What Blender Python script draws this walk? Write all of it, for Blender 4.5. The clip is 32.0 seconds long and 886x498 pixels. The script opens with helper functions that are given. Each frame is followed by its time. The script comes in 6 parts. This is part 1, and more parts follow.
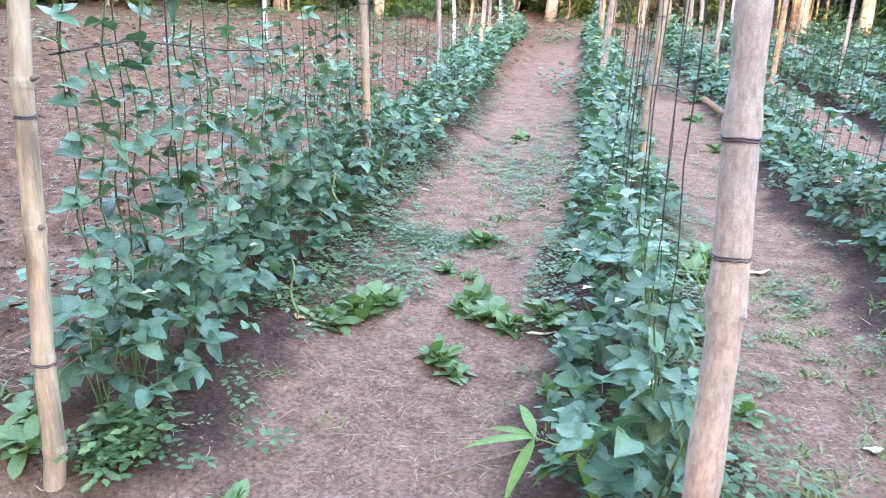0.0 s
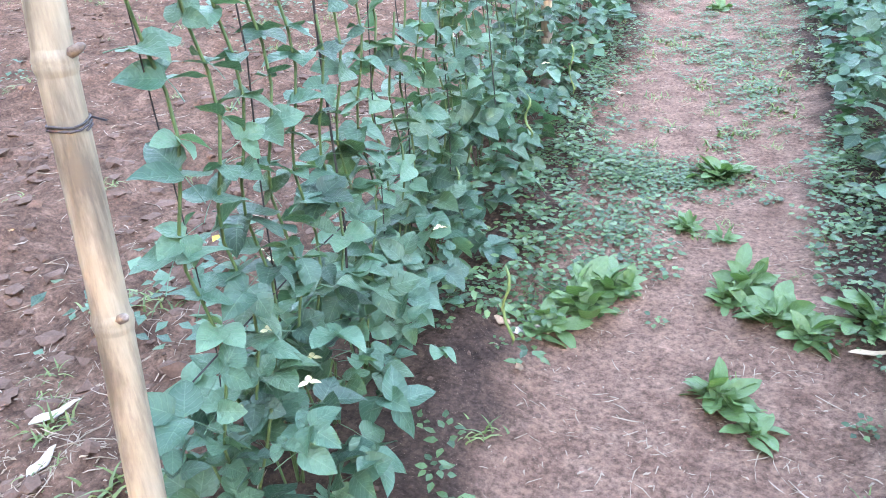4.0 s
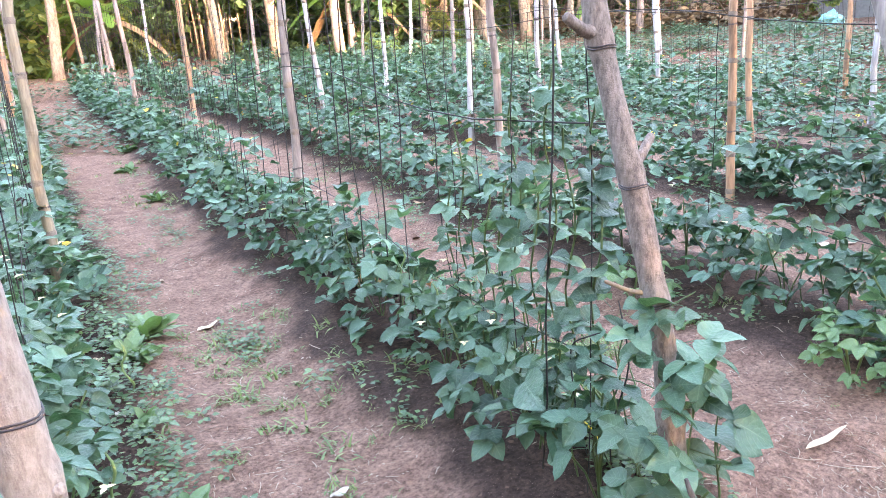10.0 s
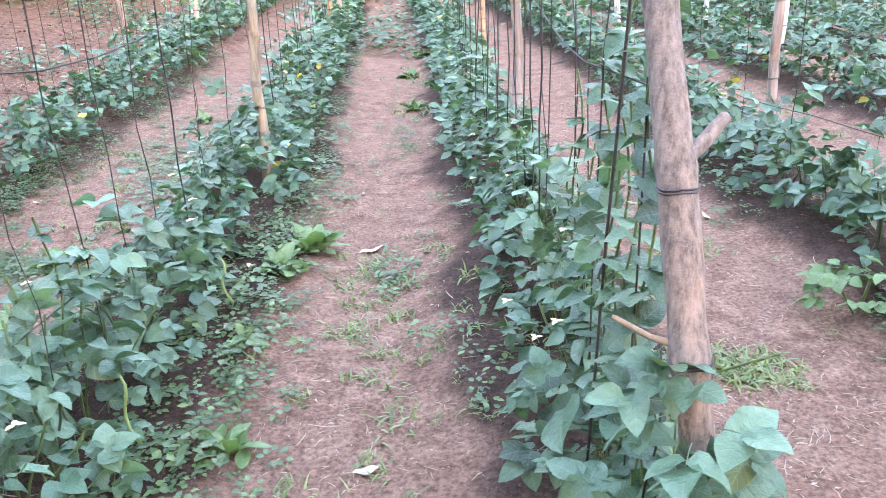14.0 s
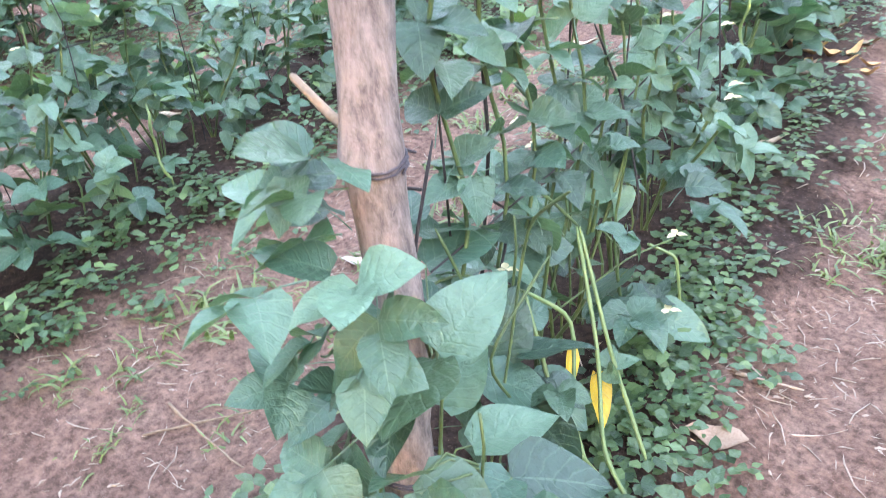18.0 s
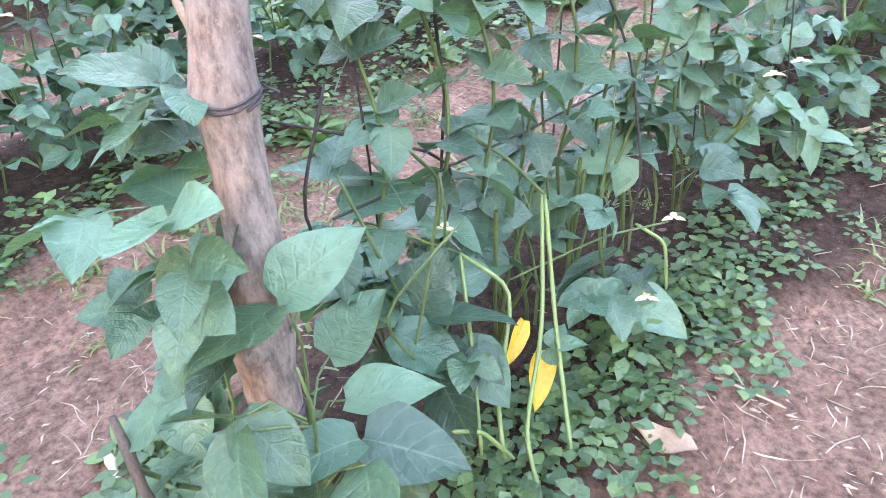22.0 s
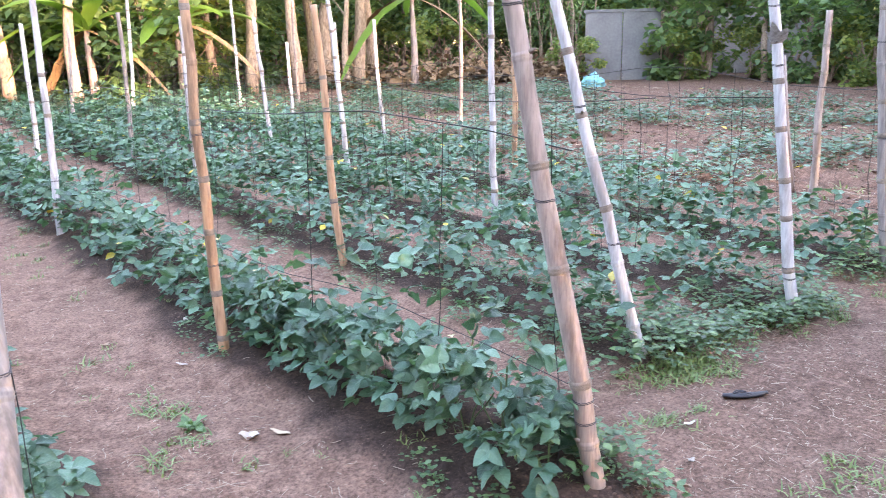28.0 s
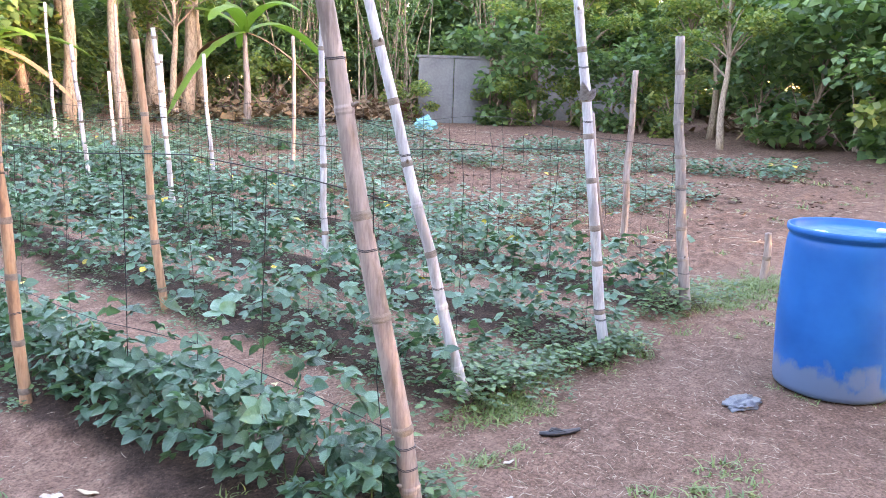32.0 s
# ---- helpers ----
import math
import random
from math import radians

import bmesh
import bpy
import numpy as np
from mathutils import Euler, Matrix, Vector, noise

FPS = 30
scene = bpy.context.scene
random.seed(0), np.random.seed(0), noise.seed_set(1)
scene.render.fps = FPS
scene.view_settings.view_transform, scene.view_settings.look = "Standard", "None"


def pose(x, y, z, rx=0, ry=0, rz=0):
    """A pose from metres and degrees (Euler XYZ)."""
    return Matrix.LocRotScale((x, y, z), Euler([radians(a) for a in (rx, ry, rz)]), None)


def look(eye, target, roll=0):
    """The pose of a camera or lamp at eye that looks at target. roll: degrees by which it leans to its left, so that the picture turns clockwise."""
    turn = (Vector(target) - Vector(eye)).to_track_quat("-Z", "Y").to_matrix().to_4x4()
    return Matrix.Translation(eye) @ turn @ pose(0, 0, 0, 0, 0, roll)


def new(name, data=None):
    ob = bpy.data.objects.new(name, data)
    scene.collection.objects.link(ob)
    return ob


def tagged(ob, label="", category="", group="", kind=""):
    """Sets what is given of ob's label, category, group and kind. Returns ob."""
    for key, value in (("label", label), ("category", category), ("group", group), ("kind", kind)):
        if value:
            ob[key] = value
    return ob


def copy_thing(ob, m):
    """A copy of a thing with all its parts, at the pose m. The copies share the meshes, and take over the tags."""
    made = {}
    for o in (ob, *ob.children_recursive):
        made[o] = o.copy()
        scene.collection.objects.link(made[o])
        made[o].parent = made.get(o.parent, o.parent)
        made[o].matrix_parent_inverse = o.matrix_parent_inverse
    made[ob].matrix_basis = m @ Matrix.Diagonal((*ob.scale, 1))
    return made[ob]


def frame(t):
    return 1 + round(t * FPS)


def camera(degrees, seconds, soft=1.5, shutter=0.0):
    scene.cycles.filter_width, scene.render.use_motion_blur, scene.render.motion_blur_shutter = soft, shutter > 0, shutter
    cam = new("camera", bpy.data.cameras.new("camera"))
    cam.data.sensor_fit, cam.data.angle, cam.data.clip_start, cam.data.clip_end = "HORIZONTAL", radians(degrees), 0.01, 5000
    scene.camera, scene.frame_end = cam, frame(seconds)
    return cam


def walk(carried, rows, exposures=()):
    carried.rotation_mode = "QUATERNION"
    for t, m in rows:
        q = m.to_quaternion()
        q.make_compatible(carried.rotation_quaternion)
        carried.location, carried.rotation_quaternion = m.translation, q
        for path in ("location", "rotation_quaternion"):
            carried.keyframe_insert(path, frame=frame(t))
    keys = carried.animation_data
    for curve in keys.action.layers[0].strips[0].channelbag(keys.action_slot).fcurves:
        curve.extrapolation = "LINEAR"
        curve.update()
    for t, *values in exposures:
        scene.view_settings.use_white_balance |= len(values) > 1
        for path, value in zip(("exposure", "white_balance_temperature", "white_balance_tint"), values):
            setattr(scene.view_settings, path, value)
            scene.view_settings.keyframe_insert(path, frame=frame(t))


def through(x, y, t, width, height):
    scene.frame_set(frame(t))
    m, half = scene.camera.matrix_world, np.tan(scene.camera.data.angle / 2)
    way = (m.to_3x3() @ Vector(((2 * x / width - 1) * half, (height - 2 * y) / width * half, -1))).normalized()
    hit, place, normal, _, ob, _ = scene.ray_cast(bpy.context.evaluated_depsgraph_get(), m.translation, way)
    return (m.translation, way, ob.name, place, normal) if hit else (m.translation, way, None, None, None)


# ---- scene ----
# light
SUN_ELEVATION, SUN_AZIMUTH, SKY = 8.0, 163.0, 0.35
EXPOSURES = [(0, 3.87, 7050, 26), (5, 4.02, 7050, 26), (6.5, 3.92, 7400, 31), (9.5, 3.8, 7450, 30), (13, 3.88, 7550, 34), (17, 3.95, 7550, 34), (18.5, 3.92, 7600, 33), (21.5, 3.98, 7600, 35), (23, 4.1, 7500, 32), (25, 3.88, 7350, 33), (26.5, 3.82, 7250, 30), (28.5, 3.5, 7400, 32), (32, 3.5, 7450, 33)]

# camera and its walk
cam = camera(57.7, 32.0, soft=0.5, shutter=0.2)
PATH = [
    (0, (-1.491, -1.752, 1.331), (-1.880, 0.102, 0.690), 2.6),
    (0.5, (-1.518, -1.558, 1.324), (-2.083, 0.243, 0.664), 1.6),
    (1, (-1.621, -1.415, 1.291), (-2.333, 0.306, 0.563), 0.7),
    (1.5, (-1.809, -1.279, 1.286), (-2.520, 0.432, 0.532), 0.2),
    (2, (-1.921, -1.210, 1.310), (-2.626, 0.492, 0.532), -0.5),
    (2.5, (-1.983, -1.099, 1.279), (-2.674, 0.571, 0.422), -1.3),
    (4.5, (-2.099, -0.817, 1.315), (-2.702, 0.838, 0.367), -3.4),
    (5, (-2.111, -0.900, 1.375), (-2.559, 0.848, 0.514), -2.6),
    (5.5, (-2.107, -0.996, 1.415), (-2.319, 0.846, 0.663), -1.1),
    (6, (-2.028, -1.036, 1.423), (-1.903, 0.816, 0.678), -1.1),
    (6.5, (-1.923, -1.043, 1.375), (-1.473, 0.765, 0.647), 0.1),
    (7, (-1.799, -1.162, 1.380), (-1.118, 0.577, 0.665), -0.2),
    (7.5, (-1.699, -1.271, 1.389), (-0.870, 0.408, 0.688), -1.4),
    (8, (-1.618, -1.316, 1.393), (-0.671, 0.308, 0.710), -3.7),
    (8.5, (-1.509, -1.303, 1.389), (-0.537, 0.320, 0.740), -3.3),
    (9, (-1.385, -1.284, 1.379), (-0.413, 0.352, 0.762), -3.3),
    (9.5, (-1.264, -1.288, 1.349), (-0.387, 0.413, 0.766), -3.9),
    (10, (-1.135, -1.373, 1.338), (-0.353, 0.378, 0.770), -3.8),
    (10.5, (-1.051, -1.374, 1.335), (-0.332, 0.401, 0.757), -4.7),
    (11, (-0.956, -1.303, 1.337), (-0.320, 0.504, 0.761), -4.6),
    (11.5, (-0.867, -1.238, 1.327), (-0.365, 0.606, 0.737), -5.0),
    (12, (-0.769, -1.223, 1.315), (-0.588, 0.685, 0.744), -5.9),
    (12.5, (-0.615, -1.270, 1.329), (-0.531, 0.644, 0.755), -5.3),
    (13, (-0.555, -1.276, 1.329), (-0.486, 0.635, 0.745), -5.0),
    (13.5, (-0.492, -1.199, 1.306), (-0.463, 0.695, 0.663), -3.2),
    (14, (-0.377, -1.115, 1.302), (-0.392, 0.752, 0.582), -2.4),
    (14.5, (-0.243, -1.089, 1.295), (-0.257, 0.764, 0.542), -2.4),
    (16.5, (0.242, -0.799, 1.243), (-0.055, 1.012, 0.446), -0.8),
    (17, (0.323, -0.763, 1.230), (-0.255, 0.985, 0.449), -3.0),
    (17.5, (0.442, -0.713, 1.171), (-0.345, 0.883, 0.258), -3.8),
    (18, (0.439, -0.577, 1.015), (-0.503, 0.835, -0.042), -5.8),
    (18.5, (0.424, -0.432, 0.884), (-0.541, 0.868, -0.290), -4.5),
    (19, (0.462, -0.342, 0.771), (-0.606, 0.871, -0.407), -6.1),
    (19.5, (0.521, -0.265, 0.722), (-0.700, 0.812, -0.439), -8.1),
    (20, (0.567, -0.213, 0.704), (-0.720, 0.804, -0.440), -9.0),
    (20.5, (0.570, -0.197, 0.716), (-0.732, 0.816, -0.415), -8.4),
    (21, (0.604, -0.215, 0.796), (-0.708, 0.786, -0.335), -8.2),
    (21.5, (0.636, -0.255, 0.905), (-0.671, 0.760, -0.219), -7.9),
    (22, (0.653, -0.365, 0.976), (-0.552, 0.758, -0.158), -5.2),
    (22.5, (0.681, -0.487, 1.038), (-0.491, 0.684, -0.081), -3.8),
    (23, (0.754, -0.582, 1.131), (-0.431, 0.685, 0.136), -2.5),
    (23.5, (0.877, -0.689, 1.194), (-0.200, 0.777, 0.363), -1.2),
    (24, (0.959, -0.772, 1.268), (0.173, 0.902, 0.507), -0.8),
    (24.5, (1.016, -0.841, 1.301), (0.644, 0.982, 0.567), -0.8),
    (25, (1.009, -0.926, 1.309), (0.987, 0.946, 0.606), -0.7),
    (25.5, (1.012, -1.006, 1.333), (1.323, 0.855, 0.671), 0.7),
    (26, (1.062, -1.047, 1.355), (1.637, 0.758, 0.714), 1.3),
    (26.5, (1.156, -1.121, 1.383), (1.854, 0.658, 0.793), 1.0),
    (28.5, (1.285, -1.400, 1.567), (2.519, 0.102, 1.097), -1.5),
    (29, (1.281, -1.400, 1.556), (2.569, 0.063, 1.112), -1.2),
    (29.5, (1.312, -1.421, 1.559), (2.610, 0.042, 1.141), -1.0),
    (30, (1.298, -1.405, 1.569), (2.610, 0.046, 1.156), -0.8),
    (30.5, (1.287, -1.394, 1.567), (2.619, 0.041, 1.161), -0.2),
    (31, (1.300, -1.424, 1.556), (2.691, -0.041, 1.162), 0.4),
    (31.5, (1.297, -1.424, 1.570), (2.742, -0.099, 1.176), 1.1),
    (32, (1.297, -1.420, 1.592), (2.741, -0.096, 1.188), 1.6),
]
walk(cam, [(t, look(eye, target, roll)) for t, eye, target, roll in PATH], EXPOSURES)

# world, sun
world = bpy.data.worlds.new("world")
scene.world = world
world.use_nodes = True
wn = world.node_tree
sky = wn.nodes.new("ShaderNodeTexSky")
sky.sky_type = "NISHITA"
sky.sun_disc = False
sky.sun_elevation = radians(SUN_ELEVATION)
sky.sun_rotation = radians(SUN_AZIMUTH)
wn.links.new(sky.outputs[0], wn.nodes["Background"].inputs[0])
wn.nodes["Background"].inputs[1].default_value = SKY
sun_data = bpy.data.lights.new("sun", "SUN")
sun_data.energy, sun_data.angle, sun_data.color = 3.0, radians(0.6), (1.0, 0.72, 0.45)
sun = new("sun", sun_data)
sun.matrix_world = look((0, 0, 30), (-math.sin(radians(SUN_AZIMUTH)) * 10, -math.cos(radians(SUN_AZIMUTH)) * 10, 30 - 10 * math.tan(radians(SUN_ELEVATION))))

rng = np.random.default_rng(7)


# ---------------------------------------------------------------- materials
def material(name, rough=0.7, metal=0.0, spec=0.4):
    m = bpy.data.materials.new(name)
    m.use_nodes = True
    b = m.node_tree.nodes["Principled BSDF"]
    b.inputs["Roughness"].default_value = rough
    b.inputs["Metallic"].default_value = metal
    b.inputs["Specular IOR Level"].default_value = spec
    return m, m.node_tree, b


def node(nt, kind, **values):
    n = nt.nodes.new(kind)
    for key, value in values.items():
        n.inputs[key.replace("_", " ")].default_value = value
    return n


def ramp(nt, source, stops):
    r = nt.nodes.new("ShaderNodeValToRGB")
    els = r.color_ramp.elements
    while len(els) < len(stops):
        els.new(0.5)
    for e, (p, c) in zip(els, stops):
        e.position, e.color = p, (*c, 1)
    nt.links.new(source, r.inputs[0])
    return r.outputs[0]


def mixc(nt, fac, a, b, blend="MIX"):
    n = nt.nodes.new("ShaderNodeMix")
    n.data_type, n.blend_type = "RGBA", blend
    for sock, v in ((n.inputs[0], fac), (n.inputs[6], a), (n.inputs[7], b)):
        if isinstance(v, bpy.types.NodeSocket):
            nt.links.new(v, sock)
        elif isinstance(v, (int, float)):
            sock.default_value = v
        else:
            sock.default_value = (*v, 1)
    return n.outputs[2]


def noise_of(nt, scale, detail=4.0, coords="Object", rough=0.55, stretch=None):
    c = nt.nodes.new("ShaderNodeTexCoord").outputs[coords]
    if stretch:
        mp = nt.nodes.new("ShaderNodeMapping")
        mp.inputs["Scale"].default_value = stretch
        nt.links.new(c, mp.inputs[0])
        c = mp.outputs[0]
    n = node(nt, "ShaderNodeTexNoise", Scale=scale, Detail=detail, Roughness=rough)
    nt.links.new(c, n.inputs["Vector"])
    return n.outputs["Fac"]


def bump(nt, b, height, strength=0.4, distance=0.01):
    n = node(nt, "ShaderNodeBump", Strength=strength, Distance=distance)
    nt.links.new(height, n.inputs["Height"])
    nt.links.new(n.outputs[0], b.inputs["Normal"])
    return n


def plain(name, dark, light, scale, rough=0.7, metal=0.0, bumps=0.3, spec=0.4, stretch=None, random_shift=0.0, distance=0.004):
    """A surface between two colours, by coarse and fine noise."""
    m, nt, b = material(name, rough, metal, spec)
    coarse = noise_of(nt, scale, 3, stretch=stretch)
    fine = noise_of(nt, scale * 9, 5, stretch=stretch)
    both = mixc(nt, 0.45, coarse, fine)
    col = ramp(nt, both, [(0.3, dark), (0.7, light)])
    if random_shift:
        info = nt.nodes.new("ShaderNodeObjectInfo")
        hs = node(nt, "ShaderNodeHueSaturation")
        rv = node(nt, "ShaderNodeMapRange", To_Min=1 - random_shift, To_Max=1 + random_shift)
        nt.links.new(info.outputs["Random"], rv.inputs[0])
        nt.links.new(rv.outputs[0], hs.inputs["Value"])
        nt.links.new(col, hs.inputs["Color"])
        col = hs.outputs[0]
    nt.links.new(col, b.inputs["Base Color"])
    if bumps:
        bump(nt, b, fine, bumps, distance)
    return m


def leaf_material(name, dark, mid, light, rough=0.4, by_object=False, yellow=0.0, veins=1.0, through=0.22):
    m, nt, b = material(name, rough, 0.0, 0.6)
    if by_object:
        rnd = nt.nodes.new("ShaderNodeObjectInfo").outputs["Random"]
    else:
        rnd = nt.nodes.new("ShaderNodeNewGeometry").outputs["Random Per Island"]
    stops = [(0.0, dark), (0.3, mid), (0.5, tuple((a + b) * q for a, b, q in zip(dark, mid, (0.75, 0.6, 0.47)))), (0.7, mid), (0.95, light)]
    if yellow:
        stops += [(1.0 - yellow - 0.001, light), (1.0 - yellow, (0.5, 0.36, 0.04))]
    col = ramp(nt, rnd, stops)
    blotch = noise_of(nt, 48.0, 5, rough=0.65)
    col = mixc(nt, 0.55, col, mixc(nt, blotch, (0.35, 0.35, 0.35), (1.65, 1.65, 1.65)), "MULTIPLY")
    uv = nt.nodes.new("ShaderNodeUVMap")
    sep = nt.nodes.new("ShaderNodeSeparateXYZ")
    nt.links.new(uv.outputs[0], sep.inputs[0])

    def calc(op, a, c):
        n = nt.nodes.new("ShaderNodeMath")
        n.operation = op
        for i, v in enumerate((a, c)):
            if isinstance(v, (int, float)):
                n.inputs[i].default_value = v
            elif v is not None:
                nt.links.new(v, n.inputs[i])
        return n.outputs[0]
    across = calc("ABSOLUTE", calc("SUBTRACT", sep.outputs[0], 0.5), None)
    warp = calc("MULTIPLY", noise_of(nt, 26.0, 3), 0.22)
    ribs = calc("SINE", calc("MULTIPLY", calc("ADD", calc("SUBTRACT", sep.outputs[1], calc("MULTIPLY", across, 0.6)), warp), 40.0), None)
    side = calc("POWER", calc("MAXIMUM", ribs, 0.0), 7.0)
    middle = calc("LESS_THAN", across, 0.018)
    vein = calc("MAXIMUM", calc("MULTIPLY", side, 0.6), middle)
    col = mixc(nt, calc("MULTIPLY", vein, 0.24 * veins), col, (0.19, 0.31, 0.21))
    nt.links.new(col, b.inputs["Base Color"])
    wave = calc("ADD", calc("MULTIPLY", side, -0.085 * veins), noise_of(nt, 55.0, 5))
    bump(nt, b, wave, 0.8, 0.008)
    tr = node(nt, "ShaderNodeBsdfTranslucent")
    nt.links.new(mixc(nt, 1.0, col, (1.3, 1.5, 0.75), "MULTIPLY"), tr.inputs[0])
    ms = nt.nodes.new("ShaderNodeMixShader")
    ms.inputs[0].default_value = through
    nt.links.new(b.outputs[0], ms.inputs[1])
    nt.links.new(tr.outputs[0], ms.inputs[2])
    nt.links.new(ms.outputs[0], nt.nodes["Material Output"].inputs[0])
    return m


BEAN = ((0.023, 0.062, 0.041), (0.05, 0.131, 0.087), (0.106, 0.217, 0.142))
M_BEAN = leaf_material("bean_leaf", *BEAN, by_object=True)
M_BEAN_STUFF = leaf_material("bean_foliage", *BEAN, yellow=0.006)
M_BEAN_YOUNG = leaf_material("young_bean_leaf", (0.045, 0.115, 0.048), (0.07, 0.155, 0.058), (0.105, 0.205, 0.075))
M_YELLOW = leaf_material("yellow_leaf", (0.55, 0.36, 0.03), (0.62, 0.42, 0.04), (0.66, 0.47, 0.07), by_object=True)
M_WEED = leaf_material("weed_leaf", (0.025, 0.065, 0.033), (0.052, 0.12, 0.05), (0.11, 0.195, 0.07), veins=0.4)
M_DOCK = leaf_material("dock_leaf", (0.05, 0.125, 0.065), (0.085, 0.18, 0.075), (0.17, 0.27, 0.09), veins=0.6)
M_GRASS = leaf_material("grass_blade", (0.075, 0.125, 0.045), (0.115, 0.18, 0.06), (0.2, 0.25, 0.1), veins=0.0)
M_TREE = leaf_material("tree_leaf", (0.05, 0.105, 0.055), (0.1, 0.185, 0.085), (0.18, 0.27, 0.09), veins=0.0, rough=0.45, through=0.42)
# yellow-green leaves, yellowed further to stand in for low sunlight
M_TREE_LIGHT = leaf_material("light_tree_leaf", (0.09, 0.15, 0.055), (0.15, 0.215, 0.075), (0.3, 0.3, 0.09), veins=0.0, rough=0.45, through=0.5)
M_BANANA = leaf_material("banana_leaf", (0.07, 0.17, 0.03), (0.1, 0.22, 0.04), (0.16, 0.28, 0.06), veins=0.5, through=0.4)
M_DRY = plain("dry_leaf", (0.12, 0.07, 0.035), (0.28, 0.18, 0.1), 12, 0.85, random_shift=0.3)
M_TWIG = plain("dead_twig", (0.14, 0.09, 0.06), (0.3, 0.22, 0.15), 20, 0.85)
M_STRAW = plain("straw", (0.25, 0.185, 0.138), (0.47, 0.38, 0.3), 20, 0.85)
M_STEM = plain("green_stem", (0.05, 0.09, 0.035), (0.1, 0.155, 0.055), 30, 0.5)
M_POD = plain("green_pod", (0.1, 0.165, 0.06), (0.18, 0.26, 0.1), 40, 0.45, stretch=(1, 1, 0.2))
M_FLOWER = plain("cream_petal", (0.48, 0.44, 0.22), (0.62, 0.57, 0.36), 60, 0.6)
M_STRING = plain("black_twine", (0.014, 0.012, 0.012), (0.05, 0.042, 0.04), 90, 0.7)
M_WIRE = plain("dark_tie_wire", (0.03, 0.025, 0.03), (0.08, 0.07, 0.08), 60, 0.55)


def bamboo(name, dark, light, stain):
    m, nt, b = material(name, 0.5, 0.0, 0.4)
    streak = noise_of(nt, 12, 6, stretch=(5, 5, 0.5), rough=0.65)
    blot = noise_of(nt, 13, 6, rough=0.66, stretch=(1.4, 1.4, 0.22))
    fine = noise_of(nt, 160, 4, stretch=(1, 1, 0.15))
    col = ramp(nt, streak, [(0.3, dark), (0.65, light)])
    col = mixc(nt, ramp(nt, blot, [(0.46, (0, 0, 0)), (0.62, (0.85, 0.85, 0.85))]), col, stain)
    col = mixc(nt, 0.3, col, mixc(nt, fine, (0.5, 0.5, 0.5), (1.4, 1.4, 1.4)), "MULTIPLY")
    nt.links.new(col, b.inputs["Base Color"])
    bump(nt, b, mixc(nt, 0.5, streak, fine), 0.35, 0.003)
    return m


M_PALE = bamboo("pale_bamboo", (0.2, 0.165, 0.155), (0.32, 0.27, 0.255), (0.12, 0.1, 0.093))
M_WHITE = bamboo("whitened_bamboo", (0.34, 0.325, 0.34), (0.54, 0.52, 0.54), (0.24, 0.21, 0.215))
M_TAN = bamboo("tan_bamboo", (0.23, 0.172, 0.155), (0.385, 0.3, 0.272), (0.13, 0.093, 0.082))
# orange-brown culms, with warm sunlight on them put into the colour
M_ORANGE = bamboo("orange_bamboo", (0.32, 0.18, 0.11), (0.47, 0.285, 0.18), (0.15, 0.085, 0.06))
M_GOLD = bamboo("yellow_bamboo", (0.22, 0.175, 0.125), (0.36, 0.295, 0.22), (0.1, 0.078, 0.06))
M_NODE = plain("bamboo_node", (0.11, 0.08, 0.068), (0.3, 0.24, 0.2), 30, 0.75)
M_CUT = plain("cut_wood", (0.36, 0.29, 0.22), (0.56, 0.48, 0.39), 30, 0.8, stretch=(1, 1, 0.2))


def bark_material(name, dark, light, grain=22):
    m, nt, b = material(name, 0.85, 0.0, 0.3)
    streak = noise_of(nt, grain, 7, stretch=(2.2, 2.2, 0.7), rough=0.72)
    blot = noise_of(nt, 9, 5, rough=0.65)
    col = ramp(nt, streak, [(0.36, dark), (0.62, light)])
    col = mixc(nt, 0.65, col, mixc(nt, blot, (0.5, 0.5, 0.5), (1.4, 1.38, 1.35)), "MULTIPLY")
    speck = noise_of(nt, 150, 4, rough=0.7)
    col = mixc(nt, ramp(nt, speck, [(0.58, (0, 0, 0)), (0.66, (0.6, 0.6, 0.6))]), col, light)
    nt.links.new(col, b.inputs["Base Color"])
    bump(nt, b, mixc(nt, 0.5, streak, speck), 0.8, 0.006)
    return m


M_BARK_POST = bark_material("weathered_branch", (0.11, 0.087, 0.078), (0.29, 0.235, 0.21), 38)
M_BARK_PALE = bark_material("pale_branch", (0.235, 0.187, 0.166), (0.4, 0.332, 0.297), 40)
M_TRUNK = bark_material("tree_bark", (0.17, 0.12, 0.09), (0.42, 0.32, 0.25), 9)


